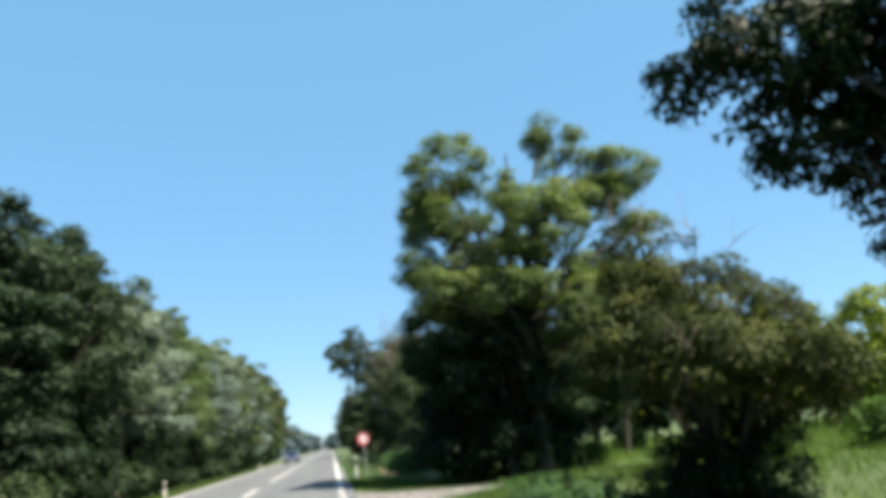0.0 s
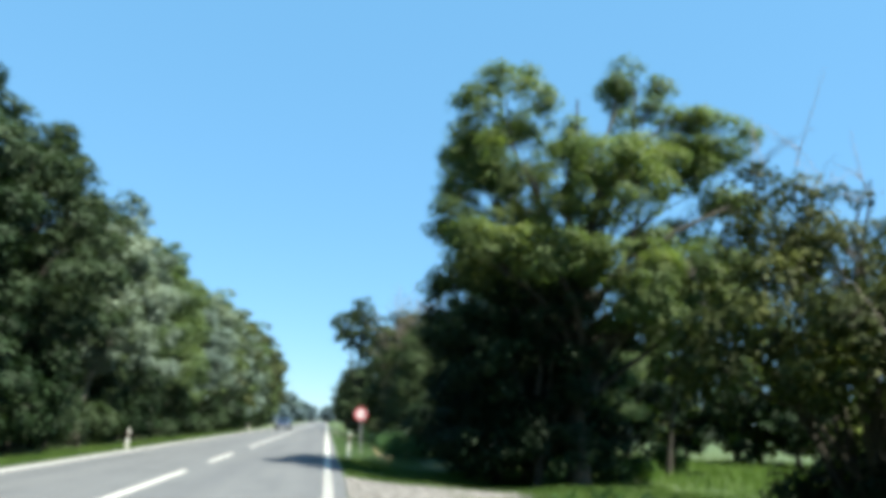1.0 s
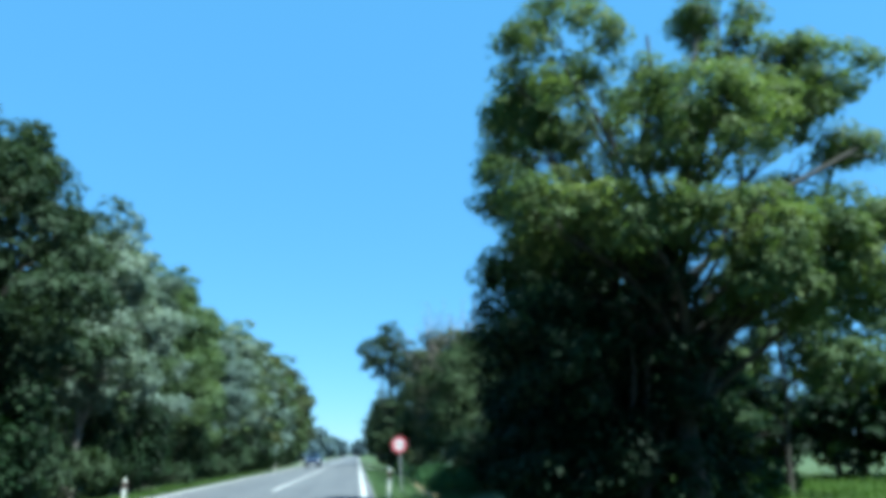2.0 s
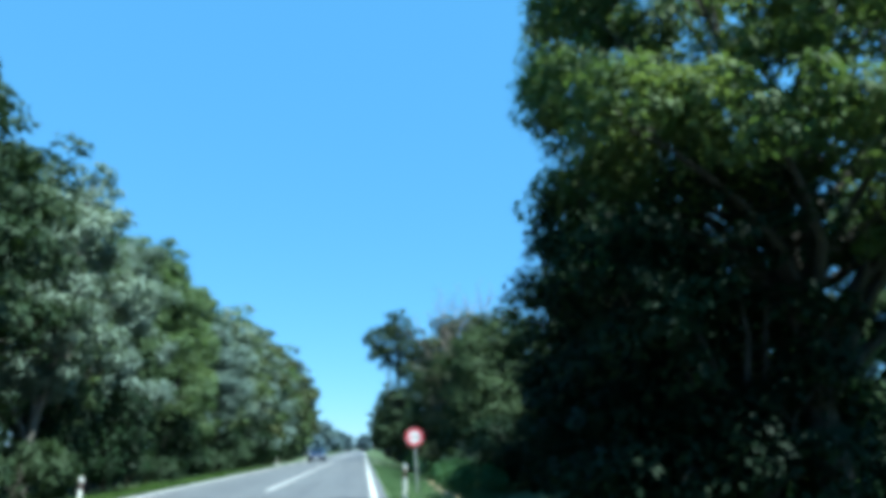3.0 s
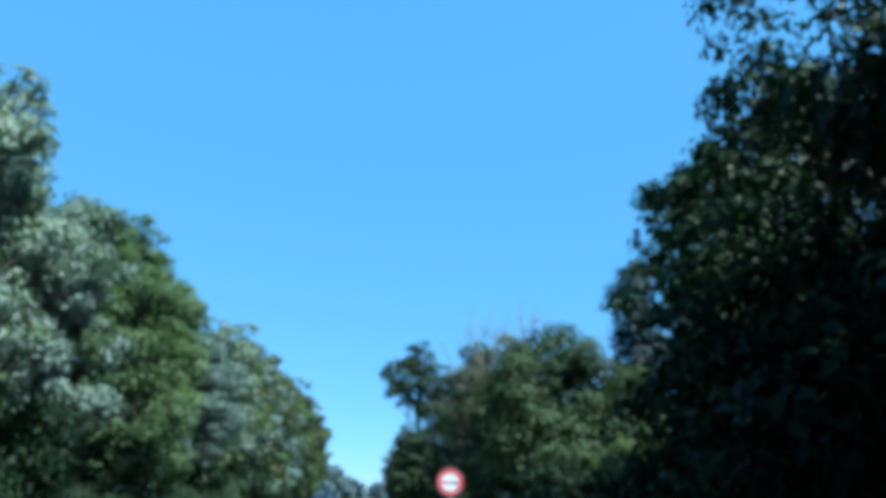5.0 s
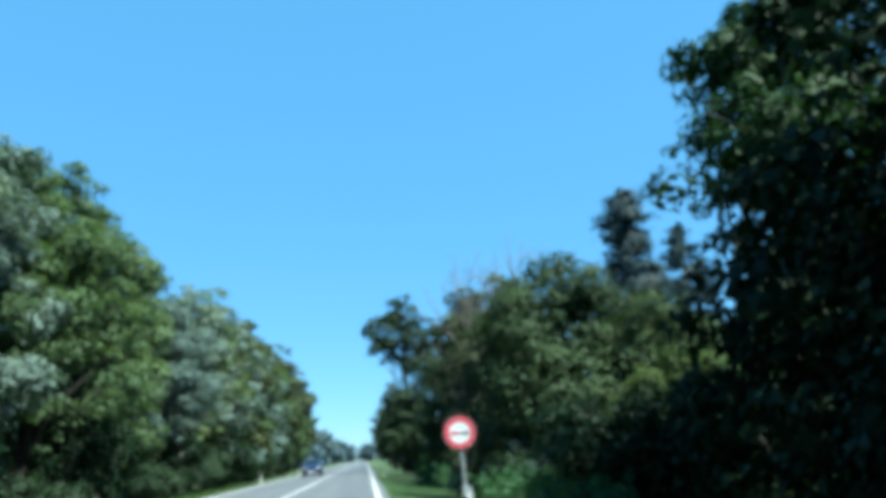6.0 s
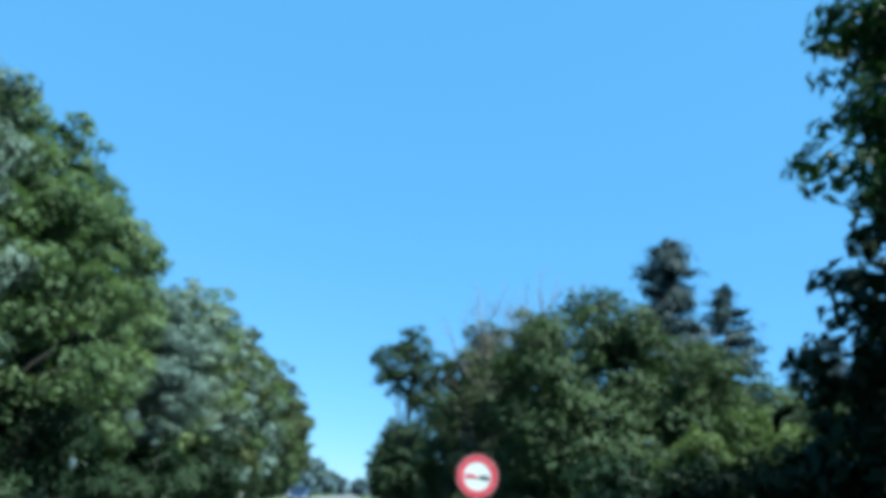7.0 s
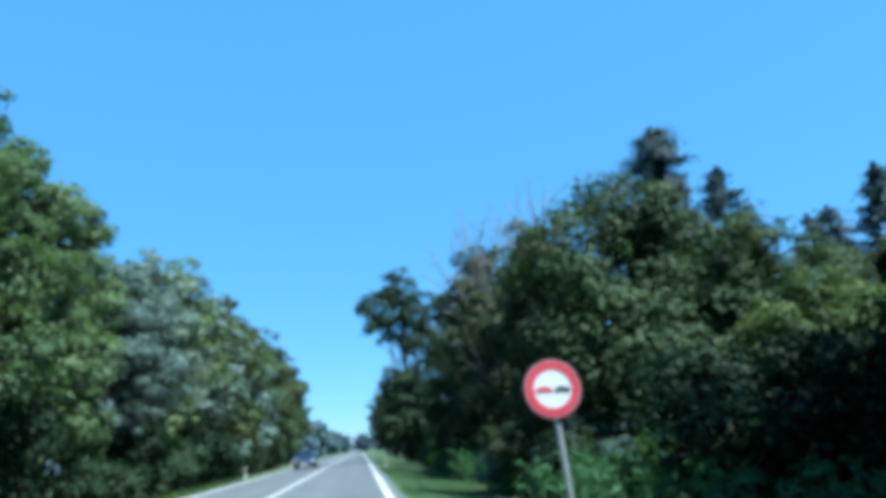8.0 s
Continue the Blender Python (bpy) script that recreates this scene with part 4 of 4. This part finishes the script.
again(sp, 31.5, 67.0, 0, 200, 1.0)

# the far end of the road
FAR = "far trees at the road's end"
# leaf tint of the far trees stands in for haze over the distance
t_far = tree(61, tall_lobes(61, 8.6, 5.0, 0.2, 8), LEAF_HAZE, "distant trees where the road ends, haze tinted into their leaves", 60, 22, 1.3, 1.2, 0.7, 0.3, group=FAR)
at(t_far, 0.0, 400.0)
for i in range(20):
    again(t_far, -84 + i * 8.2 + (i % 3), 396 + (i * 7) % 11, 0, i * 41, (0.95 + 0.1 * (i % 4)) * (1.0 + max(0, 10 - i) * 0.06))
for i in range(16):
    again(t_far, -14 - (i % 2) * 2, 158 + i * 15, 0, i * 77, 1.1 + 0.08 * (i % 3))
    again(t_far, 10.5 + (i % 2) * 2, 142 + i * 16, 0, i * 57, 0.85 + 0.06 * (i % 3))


# ---- grass and weeds ----
def blades(seed, n, x0, x1, y0, y1, height, width, keep=None):
    rng = np.random.default_rng(seed)
    x, y = rng.uniform(x0, x1, n), rng.uniform(y0, y1, n)
    x += 0.25 * np.sin(y * 3.1) * 0.3
    if keep is not None:
        ok = keep(x, y)
        x, y = x[ok], y[ok]
    n = len(x)
    z = ground_height(x, y) - 0.01
    tall = height * rng.uniform(0.45, 1.3, n) * (0.75 + 0.5 * np.sin(x * 1.7 + y * 0.6) * np.sin(y * 1.1))
    tall = np.maximum(tall, height * 0.3)
    a = rng.uniform(0, 2 * np.pi, n)
    lean = rng.normal(size=(n, 2)) * 0.35 * tall[:, None]
    w = width * rng.uniform(0.6, 1.4, n)
    base = np.stack([x, y, z], 1)
    d = np.stack([np.cos(a) * w, np.sin(a) * w, np.zeros(n)], 1)
    tip = base + np.concatenate([lean, tall[:, None]], 1)
    v = np.stack([base - d, base + d, tip], 1).reshape(-1, 3)
    return v, np.arange(3 * n).reshape(-1, 3)


def off_drive(x, y):
    soil = ((x - 2.98) / 0.4) ** 2 + ((y - 13.05) / 0.55) ** 2 < 1
    worn = np.random.default_rng(17).uniform(size=len(x)) > np.clip((x - 2.2) / 2.8, 0, 1.0)  # the drive grows over away from the road
    return ~((y > drive_low(x)) & (y < drive_high(x)) & worn) & ~soil


def meadow_fade(x, y):
    """Thins the tall grass out towards the meadow's edges."""
    edge = np.minimum(np.minimum(x - 8.5, 34 - x) / 4, np.minimum(y + 4, 46 - y) / 6)
    return off_drive(x, y) & ~((x < 9.4) & (y > 4) & (y < 15.6)) & (np.random.default_rng(7).uniform(size=len(x)) < edge)


for args, label in (((71, 105000, 0.5, 9.5, 2, 30, 0.16, 0.011, off_drive), "short green verge grass beside the road"), ((72, 70000, 0.5, 4.2, 30, 75, 0.09, 0.014), "mown green verge grass beside the road"),
                    ((73, 48000, -9.6, -7.5, 5, 75, 0.17, 0.012), "green verge grass under the roadside trees"), ((74, 90000, 8, 34, -4, 46, 0.32, 0.02, meadow_fade), "tall bright meadow grass")):
    v, f = blades(*args)
    tagged(array_part("grass", v, f, GRASS_MOWN if "mown" in label else GRASS_MEADOW if "meadow" in label else GRASS), label, "grass", kind="stuff")


def weed(seed, label):
    """A tall leafy weed clump: stems with narrow leaves."""
    rng = np.random.default_rng(seed)
    root = tagged(new("weed"), label, "weed", "weeds by the ditch")
    stems, pts, outs = [], [], []
    for _ in range(9):
        b = rng.normal(size=2) * 0.16
        h = rng.uniform(0.55, 1.0)
        end = np.array([*(b + rng.normal(size=2) * 0.15), h])
        path = bent(rng, (*b, -0.03), end, 5, 0.05)
        stems.append(tube(path, np.linspace(0.008, 0.003, 5), 4))
        for t in rng.uniform(0.15, 1, 16):
            q = np.array([np.interp(t, np.linspace(0, 1, 5), path[:, i]) for i in range(3)])
            o = unit(rng.normal(size=(1, 3)) * np.array([[1, 1, 0.3]]))[0]
            pts.append(q + o * 0.07)
            outs.append(o)
    v, f = joined(stems)
    tagged(array_part("stem", v, f, WEED, root), kind="stuff")
    v, f = leaves(rng, np.array(pts), np.array(outs), 0.2, 0.045, 0.1, 1.2, 0.5)
    tagged(array_part("foliage", v, f, WEED, root), kind="stuff")
    return root


w_a, w_b = weed(81, "tall grey-green leafy weed in the ditch"), weed(82, "tall grey-green leafy weed in the ditch")
at(w_a, 3.7, 12.7, -0.28, 0, 0.75)
at(w_b, 4.3, 12.3, -0.3, 0, 0.75)
rs = random.Random(4)
for i in range(30):
    x = rs.uniform(3.4, 5.3)
    y = 13.3 - (x - 3.4) * 0.55 + rs.uniform(-2.6, 0.5)
    again((w_a, w_b)[i % 2], x, y, -0.28, rs.uniform(0, 360), rs.uniform(0.5, 0.9), rs.uniform(0.75, 1.1))
for i in range(64):
    y = 37 + 34 * (i / 64) ** 1.3 + rs.uniform(-0.5, 0.5)
    again((w_a, w_b)[i % 2], 3.05 + rs.uniform(0.0, 1.6), y, -0.28, rs.uniform(0, 360), rs.uniform(0.8, 1.3))

# a low ridge of dry mown grass on the verge
bm = bmesh.new()
rows = []
for i in range(28):
    y = 36.0 + i * 0.5
    x = 2.72 + 0.1 * math.sin(i * 0.9) + 0.008 * i
    w = 0.16 + 0.05 * math.sin(i * 2.3)
    h = 0.09 + 0.03 * math.sin(i * 1.7)
    zg = float(ground_height(np.float64(x), np.float64(y)))
    rows.append([bm.verts.new((x + w * s, y, zg + h * k)) for s, k in ((-1, -0.3), (-0.6, 0.75), (0, 1), (0.6, 0.7), (1, -0.3))])
for a, b in zip(rows, rows[1:]):
    for k in range(4):
        bm.faces.new((a[k], a[k + 1], b[k + 1], b[k]))
tagged(part("hay_ridge", bm, STRAW, smooth=True), "low ridge of dry straw-coloured mown grass on the verge", "dry grass", kind="stuff")


# ---- road sign, delineator posts, car ----
def disc(bm, r, y, z=0.0, r0=0.0, n=48, thick=0.003):
    """A flat disc or ring that faces the road's near end."""
    rings = []
    for rr, yy in ((r, y + thick), (r, y), (r0, y)) if r0 else ((r, y + thick), (r, y)):
        rings.append([bm.verts.new((rr * math.cos(2 * math.pi * i / n), yy, z + rr * math.sin(2 * math.pi * i / n))) for i in range(n)])
    for a, b in zip(rings, rings[1:]):
        for i in range(n):
            j = (i + 1) % n
            bm.faces.new((a[i], b[i], b[j], a[j]))
    if not r0:
        bm.faces.new(rings[-1][::-1])


def car_symbol(bm, x, y, z, w):
    """A car seen from the side, as on a sign: body, cabin, wheels in one flat outline."""
    outline = [(-0.5, -0.12), (-0.5, 0.09), (-0.42, 0.12), (-0.3, 0.13), (-0.2, 0.22), (0.22, 0.22), (0.34, 0.13), (0.5, 0.11), (0.5, -0.12), (0.36, -0.12), (0.32, -0.19), (0.22, -0.19), (0.18, -0.12), (-0.18, -0.12), (-0.22, -0.19), (-0.32, -0.19), (-0.36, -0.12)]
    pts = [bm.verts.new((x + px * w, y, z + pz * w)) for px, pz in outline]
    bm.faces.new(pts)


def round_sign(cars=True, label="", turn=0.0):
    root = tagged(new("road_sign"), label, "road sign", "road signs")
    v, f = tube([(0, 0.05, z) for z in np.linspace(-0.4, 2.02, 6)], [0.032] * 6, 12)
    array_part("pole", v, f, ZINC, root, "galvanised steel pole", True)
    bm = bmesh.new()
    disc(bm, 0.312, -0.004, 1.8, thick=0.02)
    bmesh.ops.create_circle(bm, cap_ends=True, radius=0.312, segments=48, matrix=Matrix.Translation((0, 0.016, 1.8)) @ Matrix.Rotation(radians(90), 4, "X"))
    plate = part("plate", bm, SIGN_WHITE, root, "white reflective face")
    bm = bmesh.new()
    disc(bm, 0.311, -0.009, 1.8, 0.214, thick=0.004)
    part("rim", bm, SIGN_RED, plate, "red ring")
    bm = bmesh.new()
    disc(bm, 0.322, -0.007, 1.8, 0.308, thick=0.012)
    part("edge", bm, ZINC, plate, "folded grey metal edge")
    if cars:
        bm = bmesh.new()
        car_symbol(bm, -0.1, -0.009, 1.785, 0.185)
        part("red_car_symbol", bm, SIGN_RED, plate, "red car symbol")
        bm = bmesh.new()
        car_symbol(bm, 0.105, -0.009, 1.785, 0.175)
        part("black_car_symbol", bm, SIGN_BLACK, plate, "black car symbol")
    plate.matrix_basis = Matrix.Translation((0, 0, 1.8)) @ Matrix.Rotation(radians(turn), 4, "Y") @ Matrix.Translation((0, 0, -1.8))
    for z in (1.62, 1.98):
        bm = bmesh.new()
        bmesh.ops.create_cube(bm, size=1, matrix=Matrix.Translation((0, 0.035, z)) @ Matrix.Diagonal((0.12, 0.03, 0.035, 1)))
        part("clamp", bm, ZINC, root)
    return root


sgn = round_sign(True, "round red-rimmed white no-overtaking sign on a grey pole", 5.5)
sgn.matrix_basis = pose(1.6, 38.0, -0.08, 0, -3.6, -2.0)
far_sgn = round_sign(False, "distant round red-rimmed white sign on a grey pole")
far_sgn.matrix_basis = pose(1.6, 131.0, -0.05, 0, 0, 0)


def delineator(label):
    """A plastic road-edge post: white, with a dark slanted band, a reflector and a bevelled top."""
    root = tagged(new("delineator_post"), label, "road post", "delineator posts")
    prof = [(-0.047, -0.036), (0.047, -0.036), (0.037, 0.028), (0.0, 0.045), (-0.037, 0.028)]

    def body(z0, z1, grow, s0=0.0, s1=0.0):
        bm = bmesh.new()
        lo = [bm.verts.new((x * grow, y * grow, z0 + s0 * x)) for x, y in prof]
        hi = [bm.verts.new((x * grow, y * grow, z1 + s1 * x)) for x, y in prof]
        bm.faces.new(lo[::-1])
        bm.faces.new(hi)
        for i in range(5):
            bm.faces.new((lo[i], lo[(i + 1) % 5], hi[(i + 1) % 5], hi[i]))
        return bm
    part("body", body(-0.25, 0.52, 1.0, 0, -0.5), POST_WHITE, root)
    band = part("band", body(0.52, 0.74, 1.0, -0.5, -0.5), POST_DARK, root, "dark slanted band")
    part("cap", body(0.74, 0.88, 1.0, -0.5, -0.25), POST_WHITE, root, "white bevelled cap")
    bm = bmesh.new()
    bmesh.ops.create_cube(bm, size=1, matrix=Matrix.Translation((0, -0.038, 0.63)) @ Matrix.Diagonal((0.034, 0.006, 0.14, 1)))
    part("reflector", bm, REFLECTOR, band, "pale reflector")
    return root


post = delineator("white plastic delineator post with a dark band on the verge")
at(post, -7.62, 32.0, -0.05, 0, 0.84)
for x, y in ((0.85, 32.7), (0.95, 80.0), (-7.6, 75.0), (-7.5, 104.0), (1.0, 128.0)):
    again(post, x, y, -0.06 if x < 0 else -0.03 if y < 50 else -0.42, 0, 1.08 if y < 50 else 0.86)


def car():
    """An oncoming estate car, facing the camera: lofted body with cabin, glass, lights and wheels."""
    root = tagged(new("car"), "dark blue estate car in the opposite lane of the road", "car")
    # sections from nose (-y) to tail: y, half width, sill, bonnet or belt height, roof height, roof half width
    secs = [(-2.1, 0.66, 0.32, 0.62, 0.62, 0.6), (-1.95, 0.8, 0.25, 0.72, 0.72, 0.7), (-1.1, 0.87, 0.22, 0.88, 0.9, 0.74), (-0.8, 0.88, 0.22, 0.92, 0.98, 0.72),
            (-0.1, 0.88, 0.22, 0.94, 1.42, 0.58), (0.8, 0.88, 0.22, 0.96, 1.46, 0.58), (1.6, 0.87, 0.25, 0.97, 1.36, 0.56), (2.05, 0.8, 0.32, 0.94, 1.0, 0.66), (2.15, 0.7, 0.4, 0.85, 0.87, 0.62)]
    bm = bmesh.new()
    rings = []
    for y, w, s, b, r, rw in secs:
        half = [(w * 0.9, s), (w, s + 0.18), (w, b - 0.12), (w * 0.97, b), (rw + 0.03, b + (r - b) * 0.86), (rw * 0.85, r)]
        pts = half + [(-x, z) for x, z in reversed(half)]
        rings.append([bm.verts.new((x, y, z)) for x, z in pts])
    for a, b in zip(rings, rings[1:]):
        for i in range(12):
            j = (i + 1) % 12
            bm.faces.new((a[i], a[j], b[j], b[i]))
    bm.faces.new(rings[0][::-1])
    bm.faces.new(rings[-1])
    bmesh.ops.recalc_face_normals(bm, faces=bm.faces)
    part("body", bm, CAR_BLUE, root, "", True)

    def sheet(name, quad, mat, label=""):
        bm = bmesh.new()
        bm.faces.new([bm.verts.new(q) for q in quad])
        ex = bmesh.ops.extrude_face_region(bm, geom=list(bm.faces))
        bm.normal_update()
        bm.faces.ensure_lookup_table()
        nrm = bm.faces[0].normal.copy()
        bmesh.ops.translate(bm, verts=[v for v in ex["geom"] if isinstance(v, bmesh.types.BMVert)], vec=nrm * 0.012)
        return part(name, bm, mat, root, label)
    sheet("windscreen", [(-0.66, -0.79, 1.0), (0.66, -0.79, 1.0), (0.52, -0.17, 1.385), (-0.52, -0.17, 1.385)], CAR_GLASS, "dark windscreen")
    sheet("grille", [(-0.42, -2.115, 0.4), (0.42, -2.115, 0.4), (0.44, -2.115, 0.56), (-0.44, -2.115, 0.56)], PLASTIC, "black grille")
    sheet("number_plate", [(-0.26, -2.135, 0.33), (0.26, -2.135, 0.33), (0.26, -2.135, 0.44), (-0.26, -2.135, 0.44)], SIGN_WHITE, "plain white plate")
    for s in (-1, 1):
        sheet("side_window", [(s * 0.875, -0.5, 0.98), (s * 0.875, 1.4, 1.0), (s * 0.63, 1.2, 1.34), (s * 0.63, -0.1, 1.36)], CAR_GLASS, "dark side window")
        bm = bmesh.new()
        bmesh.ops.create_uvsphere(bm, u_segments=14, v_segments=8, radius=1, matrix=Matrix.Translation((s * 0.62, -1.99, 0.64)) @ Matrix.Diagonal((0.17, 0.1, 0.09, 1)))
        part("headlight", bm, LENS_CLEAR, root, "clear headlight", True)
        bm = bmesh.new()
        bmesh.ops.create_uvsphere(bm, u_segments=10, v_segments=6, radius=1, matrix=Matrix.Translation((s * 0.98, -0.62, 1.02)) @ Matrix.Diagonal((0.11, 0.07, 0.08, 1)))
        part("mirror", bm, CAR_BLUE, root, "", True)
        for y in (-1.32, 1.32):
            bm = bmesh.new()
            bmesh.ops.create_cone(bm, cap_ends=True, segments=24, radius1=0.31, radius2=0.31, depth=0.2, matrix=Matrix.Translation((s * 0.8, y, 0.31)) @ Matrix.Rotation(radians(90), 4, "Y"))
            bmesh.ops.bevel(bm, geom=[e for e in bm.edges if len(e.link_faces) == 2 and e.calc_face_angle(0) > 1], offset=0.03, segments=2, affect="EDGES")
            tyre = part("tyre", bm, RUBBER, root, "", True)
            bm = bmesh.new()
            bmesh.ops.create_cone(bm, cap_ends=True, segments=20, radius1=0.2, radius2=0.18, depth=0.03, matrix=Matrix.Translation((s * 0.9, y, 0.31)) @ Matrix.Rotation(radians(90), 4, "Y"))
            rim = part("rim", bm, RIM, tyre, "alloy rim")
    return root


at(car(), -5.3, 92.0, 0.0)
